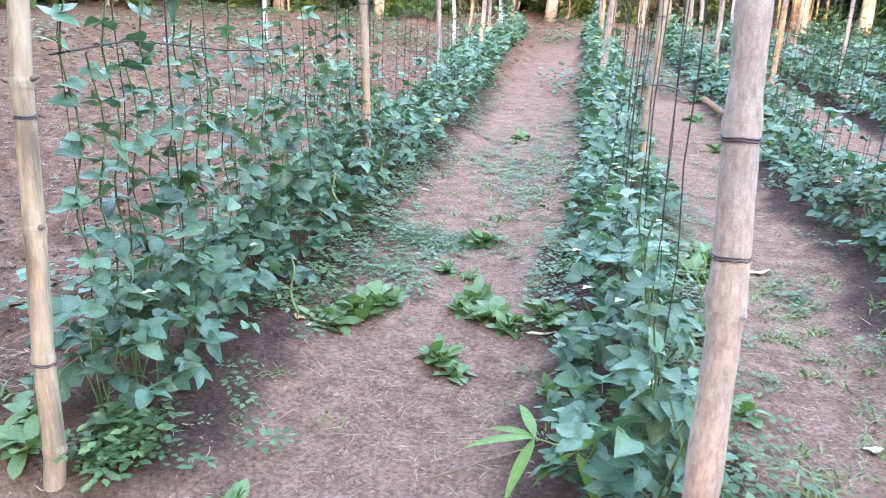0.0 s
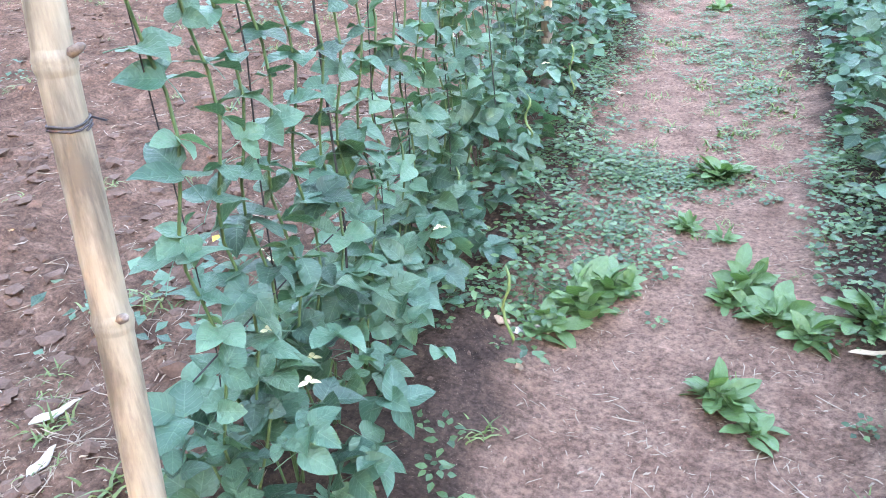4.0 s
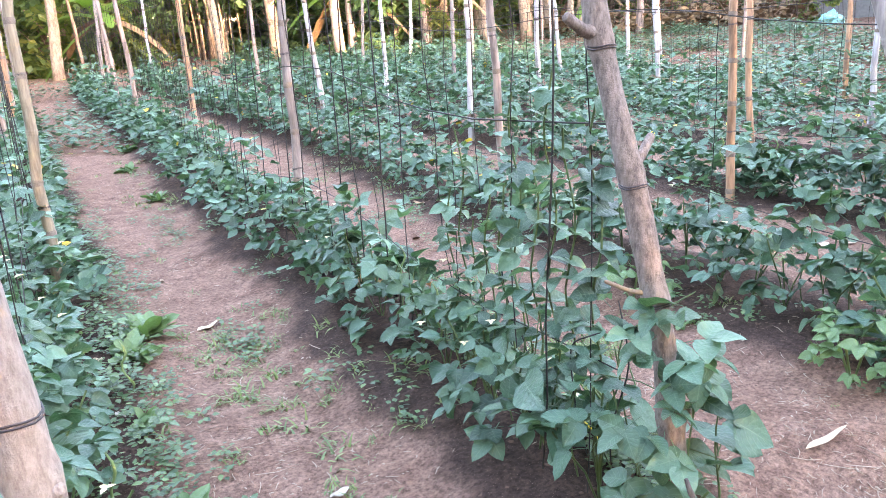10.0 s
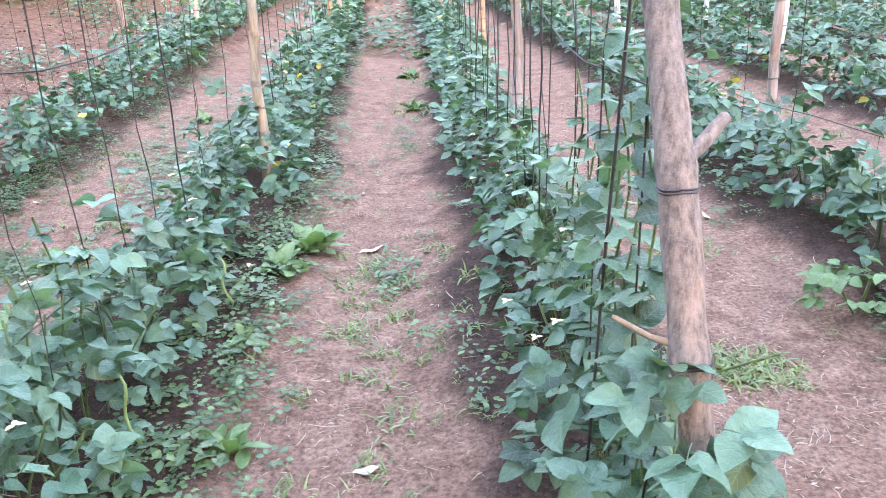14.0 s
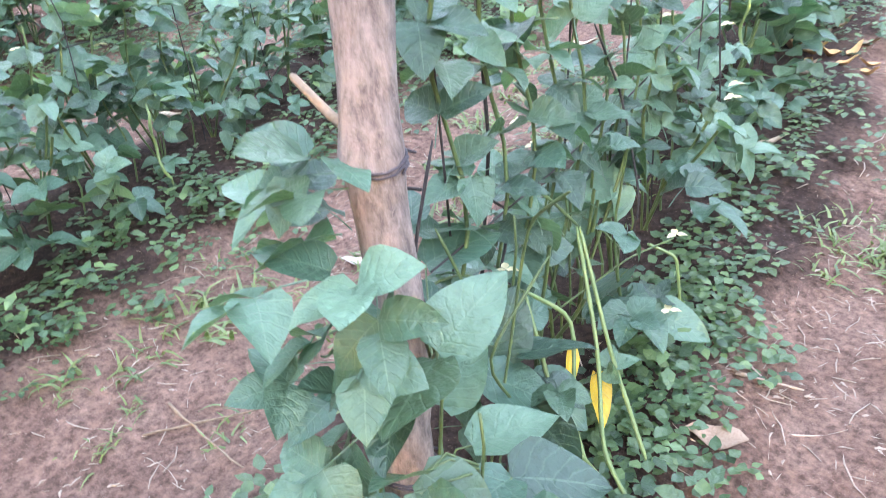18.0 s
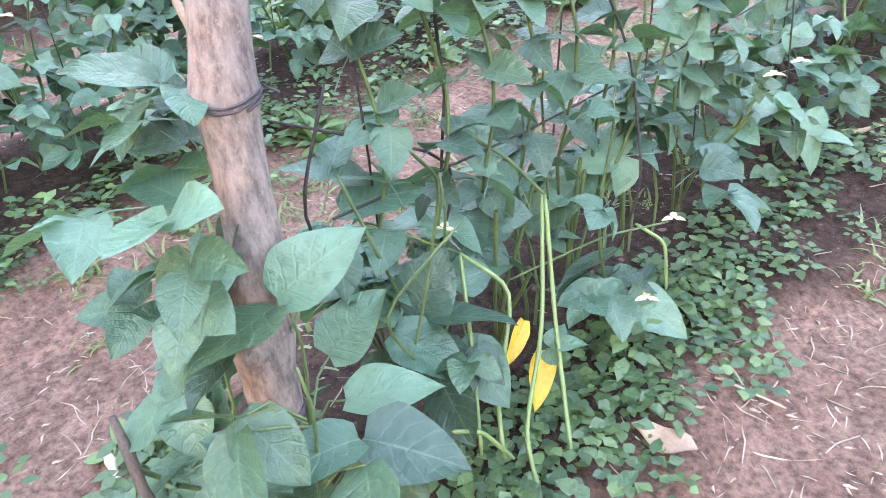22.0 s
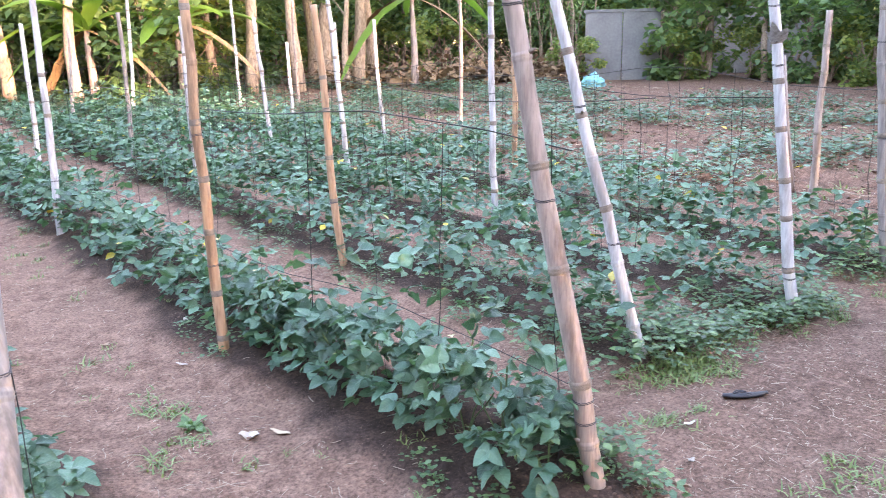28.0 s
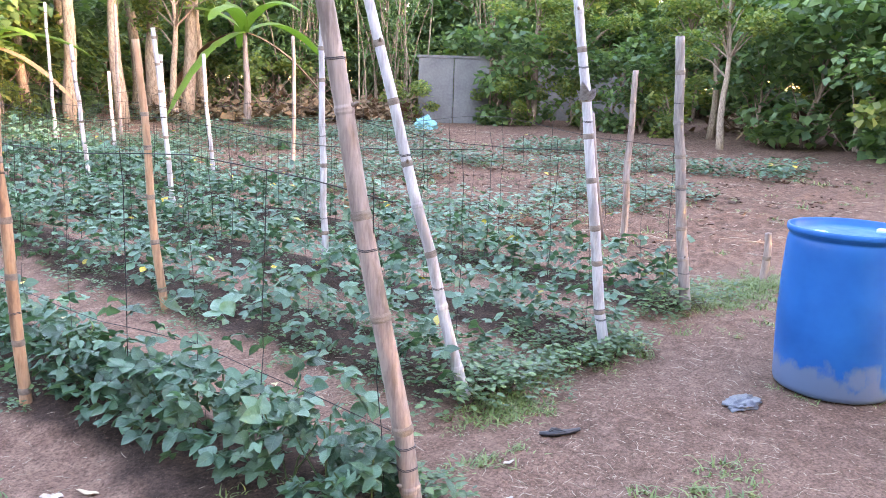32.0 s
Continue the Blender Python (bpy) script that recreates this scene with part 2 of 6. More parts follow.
def soil_material():
    m, nt, b = material("soil", 0.95, 0.0, 0.15)
    big = noise_of(nt, 1.3, 5)
    mid = noise_of(nt, 9, 6, rough=0.65)
    fine = noise_of(nt, 60, 7, rough=0.75)
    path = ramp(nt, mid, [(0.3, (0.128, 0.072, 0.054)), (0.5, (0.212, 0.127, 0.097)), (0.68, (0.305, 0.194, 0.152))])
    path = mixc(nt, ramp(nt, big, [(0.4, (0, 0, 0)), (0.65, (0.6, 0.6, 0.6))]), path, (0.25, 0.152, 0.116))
    # mask that mixes in a darker soil tone
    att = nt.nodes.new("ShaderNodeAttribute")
    att.attribute_name = "dark_soil"
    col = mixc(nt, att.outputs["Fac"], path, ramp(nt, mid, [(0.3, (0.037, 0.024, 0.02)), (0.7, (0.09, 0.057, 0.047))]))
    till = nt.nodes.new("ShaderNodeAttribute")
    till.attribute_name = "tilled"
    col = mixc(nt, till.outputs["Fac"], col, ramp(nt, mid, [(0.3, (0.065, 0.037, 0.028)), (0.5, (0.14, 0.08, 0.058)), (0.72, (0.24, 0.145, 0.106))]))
    col = mixc(nt, 0.72, col, ramp(nt, fine, [(0.36, (0.3, 0.29, 0.28)), (0.5, (1, 1, 1)), (0.64, (1.75, 1.7, 1.65))]), "MULTIPLY")
    grit = noise_of(nt, 260, 3, rough=0.6)
    col = mixc(nt, ramp(nt, grit, [(0.66, (0, 0, 0)), (0.7, (0.7, 0.7, 0.7))]), col, (0.4, 0.29, 0.225))
    nt.links.new(col, b.inputs["Base Color"])
    h = mixc(nt, 0.4, mid, fine)
    bump(nt, b, h, 1.0, 0.045)
    return m


M_SOIL = soil_material()
M_CLOD = plain("clod_of_soil", (0.08, 0.045, 0.033), (0.24, 0.145, 0.11), 14, 0.95, bumps=0.6, random_shift=0.25)


# ---------------------------------------------------------------- mesh helpers
def ring_tube(points, radii, sides=8, cap=True):
    """Vertices and triangles of a tube along points."""
    p = np.array(points, float)
    r = np.broadcast_to(np.array(radii, float), (len(p),))
    d = np.gradient(p, axis=0)
    d /= np.linalg.norm(d, axis=1)[:, None] + 1e-9
    ref = np.array((0.0, 0.0, 1.0)) if abs(d[:, 2]).mean() < 0.8 else np.array((1.0, 0.0, 0.0))
    u = np.cross(d, ref)
    u /= np.linalg.norm(u, axis=1)[:, None] + 1e-9
    w = np.cross(d, u)
    a = np.linspace(0, 2 * np.pi, sides, endpoint=False)
    v = p[:, None] + r[:, None, None] * (np.cos(a)[None, :, None] * u[:, None] + np.sin(a)[None, :, None] * w[:, None])
    v = v.reshape(-1, 3)
    n = len(p)
    i = np.arange(n - 1)[:, None] * sides
    j = np.arange(sides)[None]
    k = (j + 1) % sides
    q = np.stack([i + j, i + k, i + sides + k, i + sides + j], -1).reshape(-1, 4)
    t = np.concatenate([q[:, [0, 2, 1]], q[:, [0, 3, 2]]])
    if cap:
        v = np.vstack([v, p[:1], p[-1:]])
        j = np.arange(sides)
        k = (j + 1) % sides
        t = np.vstack([t, np.stack([j, k, np.full(sides, n * sides)], -1), np.stack([(n - 1) * sides + k, (n - 1) * sides + j, np.full(sides, n * sides + 1)], -1)])
    return v, t


class Soup:
    """Gathers many small pieces into one mesh of triangles with texture coordinates."""

    def __init__(self):
        self.v, self.t, self.u, self.count = [], [], [], 0

    def add(self, v, t, uv=None):
        self.v.append(v)
        self.t.append(t + self.count)
        self.u.append(uv if uv is not None else np.zeros((len(v), 2)))
        self.count += len(v)

    def many(self, template, places):
        """Copies of a template (vertices, triangles, uv) at an array of 4 x 4 poses."""
        v, t, uv = template
        n = len(places)
        if not n:
            return
        vv = np.einsum("nij,vj->nvi", places[:, :3, :3], v) + places[:, None, :3, 3]
        tt = t[None] + (np.arange(n) * len(v))[:, None, None] + self.count
        self.v.append(vv.reshape(-1, 3))
        self.t.append(tt.reshape(-1, 3))
        self.u.append(np.tile(uv, (n, 1)))
        self.count += n * len(v)

    def mesh(self, name, mat, smooth=True):
        v, t, u = np.vstack(self.v), np.vstack(self.t).astype(np.int32), np.vstack(self.u)
        me = bpy.data.meshes.new(name)
        me.vertices.add(len(v))
        me.vertices.foreach_set("co", v.astype(np.float32).ravel())
        me.loops.add(len(t) * 3)
        me.loops.foreach_set("vertex_index", t.ravel())
        me.polygons.add(len(t))
        me.polygons.foreach_set("loop_start", np.arange(len(t), dtype=np.int32) * 3)
        me.polygons.foreach_set("loop_total", np.full(len(t), 3, np.int32))
        me.polygons.foreach_set("use_smooth", np.full(len(t), smooth, bool))
        layer = me.uv_layers.new(name="UVMap")
        layer.data.foreach_set("uv", u[t.ravel()].astype(np.float32).ravel())
        me.update(calc_edges=True)
        me.materials.append(mat)
        return me


def soup_of(v, t, uv=None):
    s = Soup()
    s.add(np.asarray(v, float), np.asarray(t, int), uv)
    return s


def part(name, source, mat, parent=None, label=""):
    """Links a bmesh, a Soup or a mesh as one object under a thing or a part."""
    if isinstance(source, Soup):
        me = source.mesh(name, mat)
    elif isinstance(source, bmesh.types.BMesh):
        me = bpy.data.meshes.new(name)
        source.to_mesh(me)
        source.free()
        for p in me.polygons:
            p.use_smooth = True
        me.materials.append(mat)
    else:
        me = source
    ob = new(name, me)
    ob.parent = parent
    if label:
        tagged(ob, label)
    return ob


def empty(name, place=(0, 0, 0), label="", category="", group="", kind=""):
    ob = new(name)
    ob.location = place
    ob.empty_display_size = 0.1
    return tagged(ob, label, category, group, kind)


def turn_to(direction, roll=0.0):
    """Rotation that takes +y to a direction, with +z as near up as may be."""
    d = np.array(direction, float)
    d /= np.linalg.norm(d)
    x = np.cross(d, (0, 0, 1.0))
    x /= np.linalg.norm(x) + 1e-9
    z = np.cross(x, d)
    c, s = math.cos(roll), math.sin(roll)
    return np.column_stack([c * x + s * z, d, -s * x + c * z])


def placed(rot, at, size=1.0):
    m = np.eye(4)
    m[:3, :3] = rot * size
    m[:3, 3] = at
    return m


# ---------------------------------------------------------------- ground
ROWS = {1: (-2.87, -0.14), 2: (-1.33, -0.2), 3: (-0.03, -0.02), 4: (1.42, 0.3), 5: (3.1, 0.3), 6: (4.35, 1.05), 7: (5.48, 1.0), 8: (6.75, 1.1)}
ROW_END = 17.0
# how each row bends along its length: places along y, and x there
BENDS = {1: ((0, 2, 4, 6, 12, 18), (-2.87, -2.97, -3.07, -3.19, -3.6, -4.0)), 2: ((0, 2, 4.3, 7.4, 13, 18), (-1.33, -1.39, -1.5, -1.62, -1.95, -2.2)),
         3: ((0, 2, 3.5, 7.5, 11, 18), (-0.03, -0.07, -0.11, -0.22, -0.45, -0.85)), 4: ((0, 1.4, 2.8, 7.5, 13, 18), (1.42, 1.43, 1.3, 1.2, 0.75, 0.4)),
         5: ((0, 2.4, 5, 10, 18), (3.12, 2.88, 2.72, 2.55, 2.2)), 6: ((1, 4, 10, 18), (4.35, 4.2, 4.1, 3.8)), 7: ((1, 4, 10, 18), (5.48, 5.35, 5.3, 5.1)), 8: ((1, 4, 10, 18), (6.75, 6.75, 6.8, 6.6))}


def row_line(k, y):
    return np.interp(y, *BENDS[k]) + 0.03 * np.sin(0.9 * np.asarray(y) + 2 * k)


def row_x(k, y):
    return float(row_line(k, y))


def soft_ramp(v):
    return np.logaddexp(0, v)


def ground_base(x, y):
    x, y = np.asarray(x, float), np.asarray(y, float)
    rise = 0.02 * soft_ramp(np.minimum(np.hypot(x - 1.2, y + 1.2), 60) - 9)
    dip = 0.15 * np.exp(-(((x - 0.56) / 0.36) ** 2 + ((y + 0.26) / 0.36) ** 2))
    return rise - dip


def bed(x, y):
    h = np.zeros(np.broadcast(x, y).shape)
    for k, (bx, by) in ROWS.items():
        cx = row_line(k, y)
        along = 1 / (1 + np.exp(np.clip(-(y - by + 0.05) * 9, -60, 60))) * (1 / (1 + np.exp(np.clip((y - ROW_END - 0.4) * 4, -60, 60))))
        wob = 0.36 + 0.05 * np.sin(3.1 * y + k) + 0.03 * np.sin(7.7 * y + 2 * k)
        h = np.maximum(h, np.exp(-((x - cx) / wob) ** 4) * along)
    return h


def lumps(x, y):
    return (0.012 * np.sin(2.3 * x + 1.7 * y) * np.sin(1.9 * y - 0.8 * x + 1) + 0.006 * np.sin(7.1 * x + 2) * np.sin(6.3 * y + 1)
            + 0.003 * np.sin(19 * x + 4 * y) * np.sin(17 * y - 6 * x))


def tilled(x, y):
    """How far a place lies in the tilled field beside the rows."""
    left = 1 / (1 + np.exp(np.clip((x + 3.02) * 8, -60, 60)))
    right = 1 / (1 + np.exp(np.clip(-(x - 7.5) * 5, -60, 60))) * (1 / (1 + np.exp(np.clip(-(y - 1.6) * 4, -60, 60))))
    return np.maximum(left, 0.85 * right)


def ground_z(x, y):
    x, y = np.asarray(x, float), np.asarray(y, float)
    near = np.exp(-np.maximum(0, np.hypot(x - 2, y - 6) - 25) / 10)
    till = tilled(x, y)
    ridges = 0.04 * np.sin(5.2 * x + 0.6 * np.sin(1.3 * y)) + 0.03 * np.sin(9 * x + 5 * y) * np.sin(8 * y - 4 * x) + 0.018 * np.sin(31 * x + 9 * y) * np.sin(27 * y - 11 * x + 2 * np.sin(5 * x))
    return ground_base(x, y) + (0.065 * bed(x, y) + lumps(x, y) + till * ridges) * near


def build_ground():
    def axis(low, high, fine_low, fine_high, step):
        fine = list(np.arange(fine_low, fine_high, step))
        out, s = [fine[-1]], step
        while out[-1] < high:
            s *= 1.22
            out.append(out[-1] + s)
        up = out[1:]
        out, s = [fine[0]], step
        while out[-1] > low:
            s *= 1.22
            out.append(out[-1] - s)
        return np.array(out[1:][::-1] + fine + up)
    xs, ys = axis(-900, 900, -6, 9.5, 0.05), axis(-900, 1200, -2.0, 10.0, 0.05)
    gx, gy = np.meshgrid(xs, ys)
    z = ground_z(gx, gy)
    v = np.stack([gx, gy, z], -1).reshape(-1, 3)
    n, m = len(xs), len(ys)
    i = (np.arange(m - 1)[:, None] * n + np.arange(n - 1)[None]).ravel()
    t = np.concatenate([np.stack([i, i + 1, i + n + 1], -1), np.stack([i, i + n + 1, i + n], -1)])
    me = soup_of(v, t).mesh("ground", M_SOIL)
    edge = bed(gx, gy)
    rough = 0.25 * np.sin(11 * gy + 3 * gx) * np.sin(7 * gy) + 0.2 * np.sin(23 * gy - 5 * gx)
    # darker tone along the beds and the tilled furrows
    dark_soil = np.clip((edge - 0.28 + rough * 0.4) * 2.6, 0, 1) + 0.35 * tilled(gx, gy) * (0.5 + 0.5 * np.sin(5.2 * gx + 0.6 * np.sin(1.3 * gy) + 2.5))
    # and darker over the open ground before rows 6 to 8
    dark_soil += (0.36 + 0.12 * np.sin(3 * gx + 1) * np.sin(4 * gy)) / (1 + np.exp(np.clip(-(gx - 3.3) * 3, -60, 60))) / (1 + np.exp(np.clip((gy - 1.4) * 3, -60, 60)))
    att = me.attributes.new("dark_soil", "FLOAT", "POINT")
    att.data.foreach_set("value", np.clip(dark_soil, 0, 1).astype(np.float32).ravel())
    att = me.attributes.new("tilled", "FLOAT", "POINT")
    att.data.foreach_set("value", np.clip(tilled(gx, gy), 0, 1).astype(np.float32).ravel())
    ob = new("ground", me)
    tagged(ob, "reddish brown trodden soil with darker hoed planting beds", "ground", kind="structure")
    return ob


ground = build_ground()


def gz(x, y):
    return float(ground_z(x, y))


# ---------------------------------------------------------------- leaf templates
def leaflet(length, width, segments=4, droop=0.35, fold=0.25, tip=1.5):
    """An ovate leaf along +y: vertices, triangles, uv."""
    v, uv = [], []
    for i in range(segments + 1):
        s = i / segments
        w = width * 0.5 * ((s / 0.32) ** 0.55 if s < 0.32 else 1 - ((s - 0.32) / 0.68) ** 2.0) if 0 < i < segments else 0.0
        if i == segments:
            w = 0.0
        y = length * s
        z = -droop * length * s * s
        for side in (-1, 0, 1):
            v.append((side * w, y, z - (fold * w if side == 0 else 0.0) - (0.06 * width * math.sin(5 * s + side) if side else 0)))
            uv.append((0.5 + side * 0.5 * (w / (width * 0.5 + 1e-9)), s))
    t = []
    for i in range(segments):
        a, b = i * 3, i * 3 + 3
        for c in (0, 1):
            q = (a + c, a + c + 1, b + c + 1, b + c)
            if i == 0:
                t.append((a + 1, q[2], q[3]))
            elif i == segments - 1:
                t.append((q[0], q[1], b + 1))
            else:
                t += [(q[0], q[1], q[2]), (q[0], q[2], q[3])]
    return np.array(v), np.array(t), np.array(uv)


def broad_leaf(length, width, ns=6, na=4, droop=0.2, fold=0.2, pucker=0.02, wave=0.05, seed=0, blunt=False):
    """A broad ovate leaf with a sunken midrib, quilted between its side veins and with a wavy margin."""
    r = random.Random(seed)
    ph, twist = r.uniform(0, 6.28), r.uniform(-0.25, 0.25)
    v, uv = [], []
    for i in range(ns + 1):
        s = i / ns
        w = width * 0.5 * ((s / 0.3) ** 0.5 if s < 0.3 else 1 - ((s - 0.3) / 0.7) ** 2.3)
        if blunt:
            w = width * 0.5 * math.sin(math.pi * min(0.999, 0.04 + 0.96 * s ** 1.45)) ** 0.75
        for j in range(na + 1):
            u = 2 * j / na - 1
            z = -droop * length * s * s + fold * w * abs(u) ** 1.3 + twist * w * u * s
            z += pucker * length * math.sin(20 * (s - 0.3 * abs(u)) + ph) * abs(u) * (1.2 - abs(u))
            z += wave * width * u * u * math.sin(7 * s + ph + (1.5 if u > 0 else 0)) * (1 if 0 < i < ns else 0)
            v.append((u * w, length * s - 0.1 * length * abs(u) * (1 - s) * (s > 0), z))
            uv.append((0.5 + 0.5 * u, s))
    t = []
    n = na + 1
    for i in range(ns):
        for j in range(na):
            q = (i * n + j, i * n + j + 1, (i + 1) * n + j + 1, (i + 1) * n + j)
            if i > 0:
                t.append((q[0], q[1], q[2]))
            if i < ns - 1:
                t.append((q[0], q[2], q[3]))
    return np.array(v), np.array(t), np.array(uv)


def joined(pieces):
    s = Soup()
    for (v, t, uv), m in pieces:
        s.add(v @ m[:3, :3].T + m[:3, 3], t, uv)
    return np.vstack(s.v), np.vstack(s.t), np.vstack(s.u)


def trifoliate(size, segments, droop, seed, stalk=True):
    """A bean leaf: three leaflets on a stalk, its base at the origin, reaching along +y."""
    r = random.Random(seed)
    stem = 0.75 * size
    head = np.array((0, stem, 0.12 * stem))
    pieces = []
    for angle, back in ((0, 0.2), (68, 0), (-68, 0)):
        a = radians(angle + r.uniform(-9, 9))
        d = np.array((math.sin(a), math.cos(a), r.uniform(-0.3, 0.2)))
        if segments > 4:
            lf = broad_leaf(size * r.uniform(0.92, 1.1), size * r.uniform(0.72, 0.88), segments, 4, droop * r.uniform(0.3, 1.2), r.uniform(0.1, 0.55), 0.018, 0.06, r.random())
        else:
            lf = leaflet(size * r.uniform(0.92, 1.08), size * r.uniform(0.7, 0.85), segments, droop * r.uniform(0.3, 1.2), r.uniform(0.1, 0.5))
        pieces.append((lf, placed(turn_to(d, r.uniform(-0.45, 0.45)), head + (np.array((0, size * back, 0)) if not angle else 0))))
    if stalk:
        v, t = ring_tube([(0, 0, 0), (0, stem * 0.5, 0.1 * stem), head, head + (0, size * 0.2, 0)], [size * 0.016, size * 0.013, size * 0.01, size * 0.008], 4, False)
        pieces.append(((v, t, np.full((len(v), 2), 0.5)), np.eye(4)))
    return joined(pieces)


TRI_FINE = [trifoliate(0.078, 6, 0.34, i) for i in range(14)]
TRI_MID = [trifoliate(0.077, 4, 0.34, i) for i in range(8)]
TRI_FAR = [trifoliate(0.085, 3, 0.3, i, False) for i in range(5)]
LEAF_MESHES = [soup_of(*tri).mesh("bean_leaf", M_BEAN) for tri in TRI_FINE]


def leaf_pose(at, heading, pitch, size, roll=0.0):
    d = (math.cos(heading) * math.cos(pitch), math.sin(heading) * math.cos(pitch), math.sin(pitch))
    return placed(turn_to(d, roll), at, size)


# ---------------------------------------------------------------- posts
def post_line(base, top, bend=0.012, seed=0, steps=22):
    r = random.Random(seed)
    b, t = np.array(base, float), np.array(top, float)
    px, py = r.uniform(0, 6), r.uniform(0, 6)
    out = []
    for i in range(steps + 1):
        s = i / steps
        p = b + (t - b) * s
        out.append(p + np.array((bend * math.sin(4 * s + px) - bend * math.sin(px), bend * math.sin(5 * s + py) - bend * math.sin(py), 0)) * (s * (1 - 0.4 * s)) * 2)
    return np.array(out)


def along(line, z):
    """The place on a post's line at a height."""
    zs = line[:, 2]
    return np.array([np.interp(z, zs, line[:, i]) for i in range(3)])


def bamboo_post(base, top, radius, mat, seed, nodes=None, ties=(), label="", name="bamboo_post"):
    """A bamboo culm with swollen joints, a hollow cut end and tie wires."""
    r = random.Random(seed)
    base = (base[0], base[1], gz(base[0], base[1]) - 0.12)
    ob = empty(name, base, label, "post", "posts of the bean trellis")
    origin = np.array(base)
    length = top[2] - base[2]
    if nodes is None:
        nodes, z = [], base[2] + r.uniform(0.1, 0.3)
        while z < top[2] - 0.08:
            nodes.append(z)
            z += r.uniform(0.2, 0.34)
    line = post_line(base, top, 0.01, seed, 40)
    zs = line[:, 2]
    kinks = [(0.0, 0.0)] + [(r.gauss(0, 0.006), r.gauss(0, 0.006)) for _ in nodes[:-1]] + [(0.0, 0.0)]
    for axis in (0, 1):
        line[:, axis] += np.interp(zs, [base[2]] + list(nodes), [q[axis] for q in kinks])
    rad = np.array([radius * (1.08 - 0.25 * (z - base[2]) / length) for z in zs])
    v, t = ring_tube(line - origin, rad, 12)
    part("culm", soup_of(v, t), mat, ob)
    for z in nodes:
        p = along(line, z)
        d = along(line, z + 0.02) - along(line, z - 0.02)
        d /= np.linalg.norm(d)
        rr = float(np.interp(z, zs, rad))
        hs = (-0.016, -0.009, -0.003, 0.0, 0.004, 0.011, 0.018)
        rs = (0.99, 1.05, 1.12, 1.05, 1.13, 1.05, 0.99)
        v, t = ring_tube([p - origin + d * h for h in hs], [rr * k for k in rs], 12, False)
        part("joint", soup_of(v, t), M_NODE if r.random() < 0.65 else mat, ob)
        if r.random() < 0.25:
            a = r.uniform(0, 6.28)
            q = np.array((math.cos(a), math.sin(a), 0.5))
            v, t = ring_tube([p - origin + q * rr * 0.8, p - origin + q * (rr + 0.012), p - origin + q * (rr + 0.02)], [0.008, 0.007, 0.003], 6)
            part("branch_stub", soup_of(v, t), M_NODE, ob)
    for z in ties:
        tie(ob, line, z, rad, zs, origin, r)
    return ob, line


def tie(ob, line, z, rad, zs, origin, r):
    p = along(line, z)
    rr = float(np.interp(z, zs, rad)) + 0.0015
    pts = []
    turns = 2.3
    for i in range(30):
        a = i / 29 * turns * 2 * math.pi
        pts.append(p - origin + np.array((math.cos(a) * rr, math.sin(a) * rr, 0.006 * (i / 29 - 0.5) * 2 + 0.002 * math.sin(3 * a))))
    pts.append(pts[-1] + np.array((0.03, 0.015, -0.012)))
    v, t = ring_tube(pts, 0.0017, 5)
    part("tie_wire", soup_of(v, t), M_WIRE, ob, "dark wire wound round the post")


def wooden_post(base, top, radius, mat, seed, stubs, ties, label):
    """A rough branch used as a post, with lopped side branches."""
    r = random.Random(seed)
    base = (base[0], base[1], gz(base[0], base[1]) - 0.12)
    ob = empty("wooden_post", base, label, "post", "posts of the bean trellis")
    origin = np.array(base)
    line = np.array(top) if np.ndim(top[0]) else post_line(base, top, 0.015, seed, 40)
    if np.ndim(top[0]):
        pts = np.array([base] + list(top))
        zz = np.linspace(pts[0, 2], pts[-1, 2], 60)
        line = np.column_stack([np.interp(zz, pts[:, 2], pts[:, 0]), np.interp(zz, pts[:, 2], pts[:, 1]), zz])
    zs = line[:, 2]
    rad = np.array([radius * (1.1 - 0.14 * z) * (1 + 0.05 * math.sin(13 * z + seed) + 0.03 * math.sin(31 * z)) for z in zs])
    for z, *_ in stubs:
        rad *= 1 + 0.16 * np.exp(-((zs - z) / 0.025) ** 2)
    v, t = ring_tube(line - origin, rad, 14)
    wob = np.array([1 + 0.05 * noise.noise(Vector(p) * 16) for p in v])
    axis = np.array([along(line - origin, p[2]) for p in v])
    v = axis + (v - axis) * wob[:, None]
    part("trunk", soup_of(v, t), mat, ob)
    for z, tipx, tipy, tipz, rr in stubs:
        p = along(line, z) - origin
        tip = np.array((tipx, tipy, tipz))
        mid = p + tip * 0.5 + np.array((0, 0, -0.006))
        v, t = ring_tube([p, p + tip * 0.22, mid, p + tip * 0.97, p + tip], [rr * 1.9, rr * 1.25, rr, rr * 0.85, rr * 0.5], 8)
        part("branch_stub", soup_of(v, t), M_TWIG if rr < 0.01 else mat, ob, "lopped branch stub")
    for z in ties:
        tie(ob, line, z, rad, zs, origin, r)
    return ob, line


# posts at the heads of the rows
POSTS = []
POSTS.append(bamboo_post((-2.83, -0.22), (-2.87, -0.02, 2.0), 0.0265, M_GOLD, 1, [0.12, 0.375, 0.7, 1.05, 1.36, 1.65], (0.365, 0.975), "yellowed bamboo post with one split joint, standing at a row's head"))
